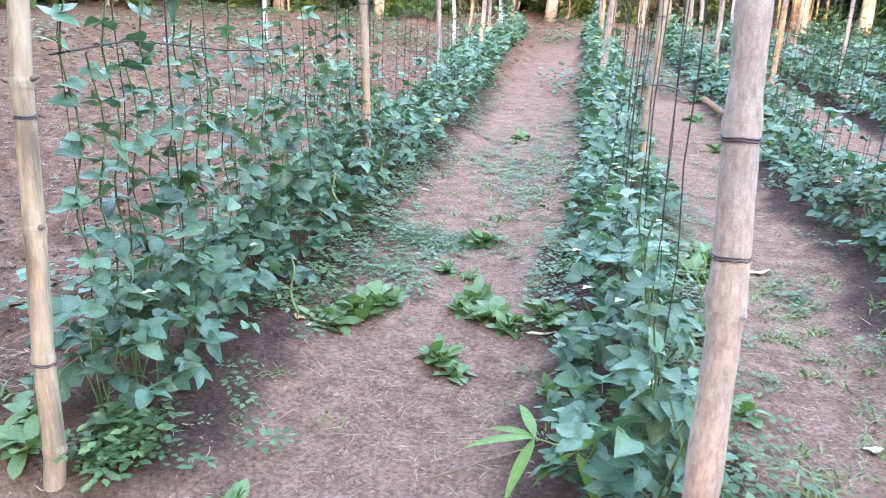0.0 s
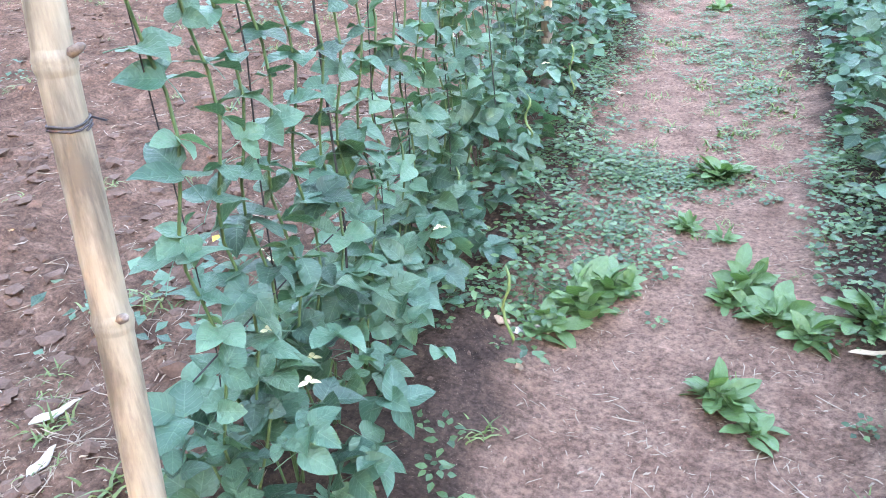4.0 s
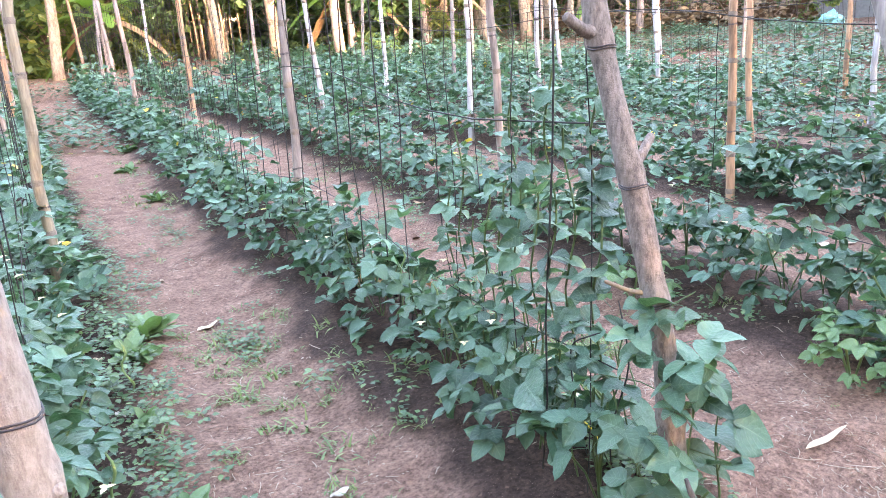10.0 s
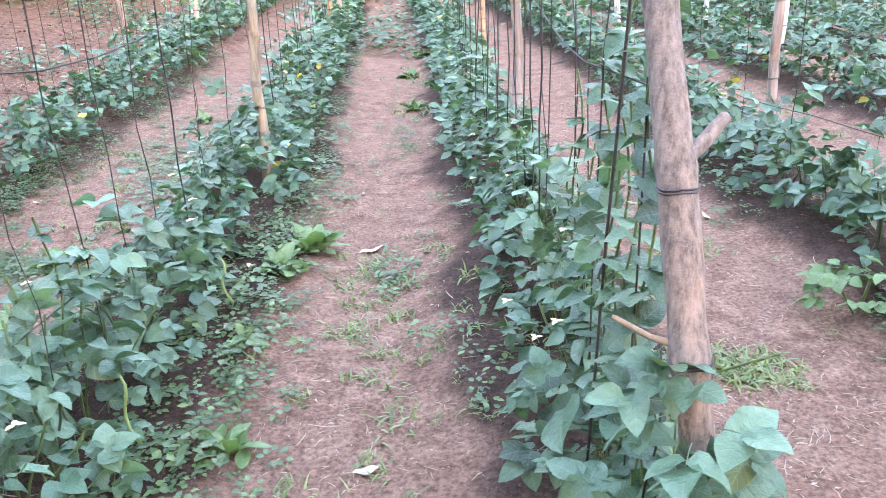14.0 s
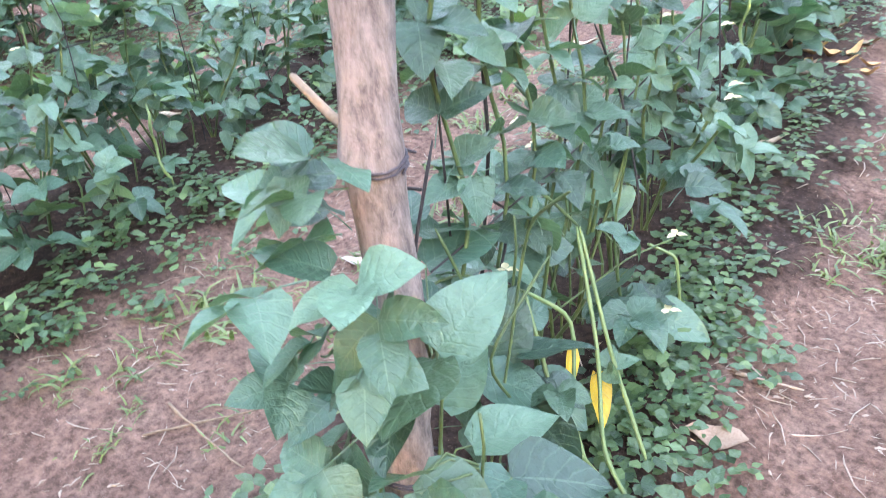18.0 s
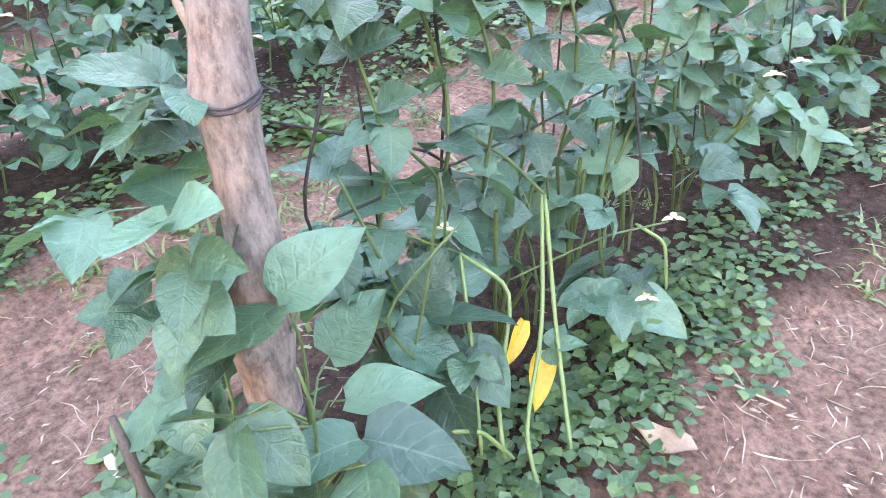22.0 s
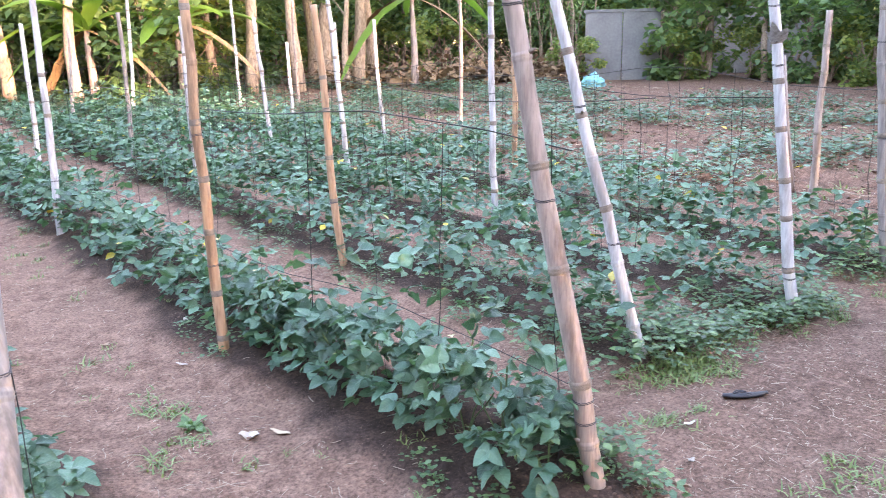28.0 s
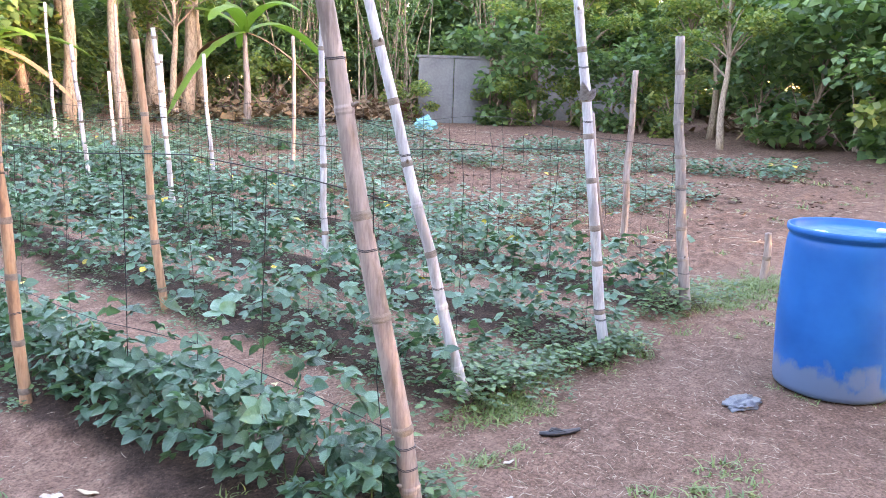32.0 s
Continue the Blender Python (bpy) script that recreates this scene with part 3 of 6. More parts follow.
POSTS.append(wooden_post((-1.24, -0.32), [(-1.256, -0.305, 0.7), (-1.266, -0.302, 0.88), (-1.281, -0.293, 1.09), (-1.33, -0.25, 2.0)], 0.033, M_BARK_PALE, 2,
                         [(0.77, 0.03, -0.025, 0.01, 0.012), (0.8, -0.03, 0.01, 0.015, 0.01), (0.3, 0.02, -0.03, 0.01, 0.009), (1.12, -0.07, 0.02, 0.03, 0.0065)], (0.88, 1.09, 1.5), "pale knotty wooden post at the head of a bean row"))
POSTS.append(wooden_post((0.028, -0.075), [(0.015, -0.06, 0.2), (0.008, -0.05, 0.392), (0.01, -0.03, 0.52), (-0.01, -0.012, 0.679), (-0.03, 0.045, 0.942), (-0.058, 0.129, 1.258), (-0.09, 0.25, 2.0)], 0.0295, M_BARK_POST, 3,
                         [(0.40, 0.034, -0.03, 0.02, 0.0142), (0.69, -0.115, 0.03, 0.05, 0.0055), (0.97, 0.08, 0.025, 0.07, 0.012), (1.26, -0.10, -0.02, 0.05, 0.014)], (0.3, 0.675, 0.94, 1.24), "weathered brown branch used as a post, with lopped side stubs"))
POSTS.append(bamboo_post((1.33, -0.05), (1.52, 0.95, 2.0), 0.037, M_PALE, 4, [0.3, 0.58, 0.86, 1.14, 1.42, 1.7], (0.905, 0.6), "pale grey bamboo post at the head of a bean row"))
POSTS.append(bamboo_post((3.187, 0.369), (2.90, 0.64, 2.1), 0.0345, M_TAN, 5, [0.2, 0.42, 0.82, 1.16, 1.5, 1.85], (0.283, 0.36, 1.049, 1.66), "leaning tan bamboo post bound with black wire"))
POSTS.append(bamboo_post((4.25, 1.06), (3.83, 1.49, 2.15), 0.029, M_WHITE, 6, None, (0.6, 1.25), "leaning whitened bamboo post at a row's head"))
POSTS.append(bamboo_post((5.375, 0.955), (5.22, 1.22, 2.1), 0.031, M_WHITE, 7, None, (0.241, 0.3, 1.4, 1.7), "leaning whitened bamboo post with a split stub"))
split_post, split_line = POSTS[-1]
v, t = ring_tube([along(split_line, z) - np.array(split_post.location) + np.array((0.036 + 0.012 * math.sin(4 * z), -0.02, 0)) for z in (0.72, 0.95, 1.2, 1.45)], [0.012, 0.013, 0.012, 0.008], 8)
part("split_culm", soup_of(v, t), M_TAN, split_post, "split tan strip of culm beside the post")
for q, n in ((200, 0.19), (235, 0.14), (170, 0.12)):
    v, t, uv = leaflet(n, 0.06, 6, 0.2, 0.4)
    lf = part("sheath", soup_of(v, t, uv), M_WHITE, split_post, "torn white sheath")
    lf.matrix_basis = Matrix(placed(turn_to((math.cos(radians(q)), math.sin(radians(q)), 1.2)), along(split_line, 1.5) - np.array(split_post.location)).tolist())
POSTS.append(bamboo_post((6.66, 1.083), (6.57, 1.26, 1.95), 0.038, M_PALE, 8, None, (0.3, 0.9, 1.5), "thick grey bamboo post with a cut top"))

LOOKS = {"gold": (M_GOLD, "yellowed bamboo post among bean plants"), "pale": (M_PALE, "pale grey bamboo post among bean plants"), "white": (M_WHITE, "whitened bamboo post among bean plants"),
         "tan": (M_TAN, "tan bamboo post among bean plants"), "orange": (M_ORANGE, "orange-brown bamboo post among bean plants")}
# posts within the rows: row, place along it, offset across it, look, lean across and along, height
ROW_POSTS = [
    (1, 3.0, 0.05, "gold", -0.02, 0.0, 1.9), (1, 7.15, -0.25, "tan", -0.06, 0.0, 2.0), (1, 9.4, 0, "tan", 0.05, 0.0, 2.0), (1, 11, 0, "tan", -0.1, 0.0, 2.0), (1, 12.5, 0, "white", -0.1, 0.0, 1.9), (1, 14.5, 0, "orange", 0.05, 0.0, 2.0),
    (2, 3.06, 0.08, "gold", 0.09, 0.02, 2.0), (2, 7.2, -0.1, "tan", 0.1, 0.0, 1.95), (2, 9.16, 0, "orange", 0.06, 0.0, 1.9), (2, 10.6, 0, "tan", 0.06, 0.0, 2.0), (2, 12.2, 0, "orange", -0.1, 0.0, 2.0), (2, 13.6, 0, "tan", -0.05, 0.0, 1.9), (2, 15.4, 0.2, "pale", 0, 0.0, 1.9),
    (3, 3.2, 0.08, "pale", 0.03, 0.02, 2.0), (3, 7.5, 0.27, "orange", 0.03, 0.0, 1.9), (3, 9.4, 0, "tan", -0.12, 0.0, 2.0), (3, 11, 0, "tan", -0.06, 0.0, 2.0), (3, 12.6, 0, "pale", 0.1, 0.0, 1.9), (3, 15.6, 0, "orange", -0.1, 0.0, 2.0),
    (4, 3.35, 0.2, "tan", -0.03, 0.0, 1.9), (4, 7.4, 0.25, "white", -0.16, 0.0, 2.0), (4, 11.2, 0.7, "tan", 0.0, 0.0, 1.9), (4, 13.0, 0, "tan", 0.04, 0.0, 2.0), (4, 16, 0, "white", 0.02, 0.0, 1.9),
    (5, 2.45, -0.25, "orange", -0.03, 0.02, 1.95), (5, 5.9, -0.2, "white", 0.06, 0.0, 1.95), (5, 9.4, 0.4, "white", 0.05, 0.0, 1.8),
    (6, 3.55, -0.3, "orange", -0.13, 0.06, 1.78), (6, 7.3, 0.05, "white", -0.04, 0.0, 1.8), (6, 9.6, 0, "pale", 0.0, 0.0, 1.9),
    (7, 3.55, -0.03, "white", 0.01, 0.0, 1.95), (7, 7.35, 0.75, "white", -0.12, 0.05, 2.1), (7, 10.0, 1.0, "white", -0.1, 0.05, 1.9),
    (8, 5.1, 0.1, "orange", -0.05, 0.03, 1.8), (8, 9.4, 0.4, "white", -0.06, 0.0, 1.8), (8, 9.7, 1.3, "white", -0.08, 0.05, 1.85), (8, 8.57, 2.0, "tan", 0.0, 0.0, 2.1),
]
post_seed = 40
for k, y, off, look_name, dx, dy, height in ROW_POSTS:
    post_seed += 1
    mat, label = LOOKS[look_name]
    x = row_x(k, y) + off
    g = gz(x, y)
    POSTS.append(bamboo_post((x, y), (x + dx, y + dy, g + height), 0.03 if y > 4 else 0.027, mat, post_seed, None, (g + 0.45, g + 1.1), label))
for x, y, look_name, lean, top in ((4.4, 14.4, "pale", 0.1, 1.8), (5.5, 14.5, "white", 0.15, 2.6), (5.85, 12.4, "pale", 0.1, 1.85), (8.4, 16.4, "white", -0.05, 2.8), (8.2, 13.3, "white", 0.0, 1.55), (9.6, 15.9, "tan", 0.0, 2.8), (8.45, 2.65, "tan", -0.04, 1.75), (-4.65, 13.5, "white", -0.1, 1.9), (-4.7, 15.2, "orange", 0.06, 1.9), (-7.45, 11.3, "white", -0.02, 1.9)):
    post_seed += 1
    mat, label = LOOKS[look_name]
    bamboo_post((x, y), (x + lean, y, gz(x, y) + top), 0.034, mat, post_seed, None, (), label)


# ---------------------------------------------------------------- strings of the trellis
def trellis(k):
    """The lines of one row: two long wires and many upright strings."""
    r = random.Random(k * 31)
    by = ROWS[k][1] + 0.12
    ob = empty("string_trellis", (ROWS[k][0], by, 0), "black twine trellis strung between posts along a bean row", "trellis", "trellises of the bean rows")
    origin = np.array(ob.location)
    for level, rr in ((0.42, 0.0022), (1.02, 0.0024), (1.55, 0.003)) if k < 4 else ((0.42, 0.002), (1.2, 0.0024)):
        pts = []
        y = by
        while y < ROW_END:
            x = row_x(k, y)
            pts.append((x + 0.01 * math.sin(y * 5), y, gz(x, y) + level - 0.03 * abs(math.sin(y * 1.03)) + (0.05 * math.sin(2 * y + k))))
            y += 0.35
        v, t = ring_tube(np.array(pts) - origin, rr, 4, False)
        part("long_wire", soup_of(v, t), M_STRING, ob)
    s = Soup()
    y = by + 0.08
    while y < ROW_END:
        x = row_x(k, y)
        g = gz(x, y)
        near = y < 4.0
        top = g + (1.55 if k < 4 else 1.2) + r.uniform(-0.02, 0.05)
        low = g + (0.02 if r.random() < 0.8 else 0.3)
        lean = r.gauss(0, 0.03)
        n = 7 if near else 2
        w = [(x + lean * (1 - i / n) + (r.gauss(0, 0.006) if near else 0), y + r.gauss(0, 0.01), low + (top - low) * i / n) for i in range(n + 1)]
        rr = r.choice((0.0016, 0.002, 0.0032)) * (1.0 if k < 4 else 0.7) if near else 0.0021 if k < 4 else 0.0017
        v, t = ring_tube(np.array(w) - origin, rr, 4, False)
        if near and k <= 6:
            part("string", soup_of(v, t), M_STRING, ob)
        else:
            s.add(v, t)
        y += r.uniform(0.13, 0.24) * {1: 1.4, 2: 1.8, 4: 4.0, 5: 2.6, 6: 1.8, 7: 1.6, 8: 1.5}.get(k, 1.0)
    far = part("distant_twine", s, M_STRING, ob)
    tagged(far, kind="stuff")


for k in ROWS:
    trellis(k)


# ---------------------------------------------------------------- bean plants
def row_profile(k, y, r):
    """Sideways spread and height of the foliage."""
    hump = 0.75 + 0.35 * noise.noise(Vector((k * 7.3, y * 1.3, 0)))
    wide = 0.86 if k < 5 else 1.0 if k == 5 else 1.15
    return (0.25 * hump + 0.05) * wide, 0.36 * hump + 0.06


def climbing(k, y):
    """How high shoots climb the strings, in metres."""
    if k == 1 and y < 4.0:
        return 1.5 - 0.2 * y
    if k == 3 and y < 1.0:
        return 1.4 - 0.55 * y
    if k == 2 and y < 0.8:
        return 0.65
    if k == 4 and y < 0.8:
        return 0.6
    return 0.0


def plant_leaves(k, y0, y1, per_metre, r):
    """Places and headings of the leaves on a stretch of row."""
    out = []
    for _ in range(int(per_metre * (1.0 if k < 6 else 0.72) * (y1 - y0))):
        y = r.uniform(y0, y1)
        x = row_x(k, y)
        spread, height = row_profile(k, y, r)
        a = r.uniform(0, math.pi)
        q = math.sqrt(r.uniform(0.12, 1))
        dx = spread * math.cos(a) * q
        dz = 0.03 + height * (0.08 + 0.85 * math.sin(a) * q) * r.uniform(0.8, 1.1)
        heading = math.atan2(r.gauss(0, 0.8), dx / spread * 1.4 + r.gauss(0, 0.5))
        if r.random() < 0.12:
            dx, dz = dx * 0.45, dz + r.uniform(0.05, 0.34)
        if y > 5:
            dz *= 1.2
        out.append((x + dx, y, gz(x + dx, y) + dz, heading, r.gauss(0.08, 0.36), r.uniform(0.45, 1.08), r.gauss(0, 0.4)))
    return out


def stalk_soup(points):
    s = Soup()
    for pts, rr in points:
        v, t = ring_tube(pts, rr, 5, False)
        s.add(v, t)
    return s


def pod(parent, at, length, r):
    pts = [(at[0] + 0.012 * math.sin(i) + 0.01 * i / 8, at[1] + 0.008 * math.cos(1.4 * i), at[2] - length * i / 9 * (1 if i else 0)) for i in range(10)]
    v, t = ring_tube(pts, [0.002] + [0.0042 + 0.0006 * math.sin(2.2 * i) for i in range(8)] + [0.0015], 6)
    part("pod", soup_of(v, t), M_POD, parent, "long green bean pod")


def flower(parent, at, r):
    s = Soup()
    for a in (0.3, 2.2, 4.1):
        lf = leaflet(0.018, 0.013, 3, 0.6, 0.8)
        m = placed(turn_to((math.cos(a), math.sin(a), 0.5)), at)
        s.add(lf[0] @ m[:3, :3].T + m[:3, 3], lf[1], lf[2])
    part("flower", s, M_FLOWER, parent, "cream bean flower")


def bean_plant(k, y, r, leaves, step, climb=0.0):
    x = row_x(k, y)
    g = gz(x, y)
    ob = empty("bean_plant", (x, y, g), "leafy green bean plant climbing black string" if climb > 0.3 else "low bushy green bean plant in a hoed bed", "bean plant", "bean plants in rows")
    base = np.array((x, y, g))
    stems = []
    for s in range(3):
        hx, hy = r.gauss(0, 0.07), r.gauss(0, step * 0.4)
        h = 0.3 * r.uniform(0.7, 1.1)
        stems.append(([(0, 0, -0.02), (hx * 0.3, hy * 0.3, h * 0.4), (hx * 0.8, hy * 0.8, h * 0.8), (hx, hy, h)], 0.0034))
    if climb:
        for vine in range(2):
            n = int(climb * (1, 0.75)[vine] / 0.07) + 1
            oy = vine * step * 0.5
            pts = [(0.012 * math.cos(i * 1.1), oy + 0.02 * math.sin(i * 1.1), i * 0.07) for i in range(n + 1)]
            stems.append((pts, 0.003))
            for i in range(3, n):
                a = r.uniform(0, 6.28)
                leaves = leaves + [(x + pts[i][0], y + pts[i][1], g + pts[i][2], a, r.uniform(-0.2, 0.5), r.uniform(0.7, 1.2) * (1 - 0.3 * i / n), r.gauss(0, 0.4))]
    part("stem", stalk_soup(stems), M_STEM, ob)
    for lx, ly, lz, heading, pitch, size, roll in leaves:
        d = np.array((math.cos(heading), math.sin(heading), 0)) * 0.08 * size
        m = leaf_pose(np.array((lx, ly, lz)) - base - d * 0.9, heading, pitch, size, roll)
        lf = part("leaf", r.choice(LEAF_MESHES), None, ob)
        lf.matrix_basis = Matrix(m.tolist())
    for _ in range(r.choice((0, 1, 1, 2)) if k < 4 else r.choice((0, 0, 1))):
        flower(ob, (r.gauss(0, 0.12), r.gauss(0, 0.06), r.uniform(0.25, 0.45)), r)
    if r.random() < 0.3:
        pod(ob, (r.gauss(0, 0.14), r.gauss(0, 0.05), r.uniform(0.25, 0.4)), r.uniform(0.15, 0.25), r)
    return ob


NEAR_END = {1: 3.4, 2: 2.4, 3: 3.0, 4: 2.6, 5: 2.6}
DENSITY = 165
for k, (bx, by) in ROWS.items():
    r = random.Random(100 + k)
    y, end = by + 0.08, NEAR_END.get(k, by)
    while y < end:
        step = r.uniform(0.17, 0.23)
        thin = 1.5 if k == 5 else 0.45 if k == 3 and y < 0.8 else 0.8 if k == 3 and y < 1.5 else 1.0
        bean_plant(k, y + step / 2, r, plant_leaves(k, y, y + step, DENSITY * thin, r), step, climbing(k, y) * r.uniform(0.7, 1.05))
        y += step
    s = Soup()
    ly = plant_leaves(k, max(y, by), ROW_END, DENSITY * 1.1, r)
    mats = [leaf_pose((a, b, c), h, p, sz, ro) for a, b, c, h, p, sz, ro in ly]
    mid = [m for m in mats if m[1, 3] < 7 and k < 8]
    far = [m for m in mats if not (m[1, 3] < 7 and k < 8)]
    for group, tpl in ((mid, TRI_MID), (far, TRI_FAR)):
        if group:
            g = np.array(group)
            pick = rng.integers(0, len(tpl), len(g))
            for i, tp in enumerate(tpl):
                s.many(tp, g[pick == i])
    ob = part("bean_row_foliage", s, M_BEAN_STUFF)
    tagged(ob, "dense green bean foliage filling a long planted row", "bean plants", kind="stuff")


# ---------------------------------------------------------------- the drum
def water_drum(cx, cy):
    g = gz(cx, cy)
    ob = empty("plastic_drum", (cx, cy, g), "large bright blue plastic drum with muddy base, standing on bare soil", "drum")
    ob.scale = (1.03, 1.03, 0.925)
    prof = [(0.0, 0.0), (0.27, 0.0), (0.292, 0.012), (0.3, 0.04), (0.303, 0.15), (0.308, 0.3), (0.311, 0.42), (0.311, 0.55), (0.309, 0.68), (0.304, 0.82), (0.302, 0.865), (0.296, 0.9), (0.29, 0.915), (0.298, 0.92), (0.302, 0.93)]
    n = 48
    a = np.linspace(0, 2 * np.pi, n, endpoint=False)
    v = np.array([(rr * math.cos(q), rr * math.sin(q), z) for rr, z in prof for q in a])
    i = np.arange(len(prof) - 1)[:, None] * n
    j = np.arange(n)[None]
    k = (j + 1) % n
    q = np.stack([i + j, i + k, i + n + k, i + n + j], -1).reshape(-1, 4)
    t = np.concatenate([q[:, [0, 1, 2]], q[:, [0, 2, 3]]])
    part("body", soup_of(v, t), M_BLUE, ob)
    rim = [(0.302, 0.93), (0.307, 0.934), (0.309, 0.945), (0.308, 0.962), (0.304, 0.968), (0.298, 0.968), (0.294, 0.96), (0.291, 0.93), (0.2, 0.926), (0.0, 0.925)]
    v = np.array([(rr * math.cos(q), rr * math.sin(q), z) for rr, z in rim for q in a])
    i = np.arange(len(rim) - 1)[:, None] * n
    q = np.stack([i + j, i + k, i + n + k, i + n + j], -1).reshape(-1, 4)
    part("lid", soup_of(v, np.concatenate([q[:, [0, 1, 2]], q[:, [0, 2, 3]]])), M_BLUE, ob, "recessed blue drum top with raised rim")
    for bx, by in ((-0.17, 0.1), (0.16, -0.12)):
        v, t = ring_tube([(bx, by, 0.92), (bx, by, 0.947), (bx, by, 0.95)], [0.04, 0.04, 0.03], 16)
        part("bung", soup_of(v, t), M_BLUE_LIGHT, ob, "pale blue screw bung")
    return ob


def blue_plastic():
    m, nt, b = material("blue_plastic", 0.42, 0.0, 0.25)
    big = noise_of(nt, 3, 4)
    col = ramp(nt, big, [(0.3, (0.0, 0.078, 0.27)), (0.7, (0.0, 0.125, 0.4))])
    c = nt.nodes.new("ShaderNodeTexCoord")
    sep = nt.nodes.new("ShaderNodeSeparateXYZ")
    nt.links.new(c.outputs["Object"], sep.inputs[0])
    mud = noise_of(nt, 6, 5, stretch=(1, 1, 0.6))
    add = nt.nodes.new("ShaderNodeMath")
    add.operation = "SUBTRACT"
    half = nt.nodes.new("ShaderNodeMath")
    half.operation = "MULTIPLY"
    half.inputs[1].default_value = 0.55
    nt.links.new(mud, half.inputs[0])
    nt.links.new(half.outputs[0], add.inputs[0])
    nt.links.new(sep.outputs[2], add.inputs[1])
    mask = ramp(nt, add.outputs[0], [(0.08, (0, 0, 0)), (0.14, (0.75, 0.75, 0.75))])
    col = mixc(nt, mask, col, (0.13, 0.165, 0.22))
    nt.links.new(col, b.inputs["Base Color"])
    rr = ramp(nt, noise_of(nt, 12, 5), [(0.3, (0.3, 0.3, 0.3)), (0.7, (0.5, 0.5, 0.5))])
    nt.links.new(rr, b.inputs["Roughness"])
    bump(nt, b, big, 0.1, 0.01)
    return m


M_BLUE = blue_plastic()
M_BLUE_LIGHT = plain("pale_blue_plastic", (0.25, 0.45, 0.75), (0.4, 0.6, 0.85), 20, 0.4)
water_drum(5.89, -0.16)


# ---------------------------------------------------------------- trees and the far edge of the field
def small_leaf(size):
    v = np.array([(0, 0, 0), (0.42, 0.45, 0.05), (0, 1, -0.12), (-0.42, 0.45, 0.05)]) * size
    return v, np.array([(0, 1, 2), (0, 2, 3)]), np.array([(0.5, 0), (1, 0.5), (0.5, 1), (0, 0.5)])


def tree_parts(height, spread, seed, leaf, count, trunk=0.16, low=0.35, clumps=14):
    """Meshes for a trunk with limbs, and for a crown of separate leaves."""
    r = random.Random(seed)
    g = np.random.default_rng(seed)
    wood, crown = Soup(), Soup()
    lean = (r.uniform(-0.5, 0.5), r.uniform(-0.5, 0.5))
    top = height * 0.8
    core = [(lean[0] * (i / 8) ** 2 + 0.06 * math.sin(i), lean[1] * (i / 8) ** 2 + 0.06 * math.cos(1.3 * i), -0.2 + (top + 0.2) * i / 8) for i in range(9)]
    v, t = ring_tube(core, [trunk * (1.15 - 0.1 * i) for i in range(9)], 9)
    wood.add(v, t)
    centres = []
    for c in range(clumps):
        z = height * r.uniform(low, 1.0)
        i = min(7.99, max(0, (z - 0.9) / top * 8))
        base = np.array(core[int(i)])
        a = r.uniform(0, 6.28)
        reach = spread * r.uniform(0.25, 1.0) * (1.15 - 0.6 * abs(z / height - 0.65))
        tip = np.array((base[0] + reach * math.cos(a), base[1] + reach * math.sin(a), z))
        mid = (base + tip) / 2 + np.array((0, 0, 0.25))
        v, t = ring_tube([base, mid, tip], [trunk * 0.32, trunk * 0.2, trunk * 0.06], 5, False)
        wood.add(v, t)
        centres.append((tip, r.uniform(0.5, 1.0) * spread * 0.42))
    each = count // clumps
    mats = []
    for tip, rad in centres:
        p = g.normal(0, 1, (each, 3))
        p /= np.linalg.norm(p, axis=1)[:, None]
        p *= (g.uniform(0.25, 1, (each, 1)) ** 0.6) * rad * np.array((1, 1, 0.7))
        head = g.uniform(0, 2 * np.pi, each)
        for q, h in zip(p, head):
            mats.append(leaf_pose(tip + q, h, r.uniform(-0.9, 0.4), r.uniform(0.7, 1.3), r.uniform(-0.8, 0.8)))
    crown.many(small_leaf(leaf), np.array(mats))
    return wood, crown


def tree_kind(name, label, mat, **kw):
    wood, crown = tree_parts(**kw)
    ob = empty(name, (0, 0, 0), label, "tree", "trees at the field's edge")
    part("trunk", wood, M_TRUNK, ob)
    part("crown", crown, mat, ob)
    return ob


KINDS = [
    tree_kind("broadleaf_tree", "dark leafy tree at the edge of the field", M_TREE, height=8.5, spread=2.7, seed=11, leaf=0.3, count=2900, low=0.2, clumps=22),
    tree_kind("broadleaf_tree", "tall dark tree with a dense crown", M_TREE, height=10.5, spread=3.0, seed=12, leaf=0.32, count=3100, low=0.22, clumps=24),
    tree_kind("slender_tree", "slender pale-trunked tree with a light yellow-green crown", M_TREE_LIGHT, height=8.0, spread=1.9, seed=13, leaf=0.23, count=2400, trunk=0.09, low=0.45, clumps=15),
    tree_kind("slender_tree", "young tree with bright foliage", M_TREE_LIGHT, height=6.0, spread=1.8, seed=14, leaf=0.23, count=2300, trunk=0.08, low=0.3, clumps=14),
]
TRUNKY = tree_kind("tall_tree", "tall tree with a bare pale trunk and a high yellow-green crown", M_TREE_LIGHT, height=9.0, spread=2.2, seed=31, leaf=0.2, count=3000, trunk=0.17, low=0.5, clumps=14)
BUSH = [
    tree_kind("bush", "dense dark undergrowth bush at the field's edge", M_TREE, height=2.6, spread=1.9, seed=21, leaf=0.21, count=1700, trunk=0.05, low=0.1, clumps=16),
    tree_kind("bush", "bright green bush at the field's edge", M_TREE_LIGHT, height=2.0, spread=1.5, seed=22, leaf=0.18, count=1400, trunk=0.04, low=0.1, clumps=12),
]
r = random.Random(5)


def polar(angle, dist):
    """A place by its bearing from the rows' direction and its distance from the field's corner."""
    return 1.2 + dist * math.sin(radians(angle)), -1.2 + dist * math.cos(radians(angle))


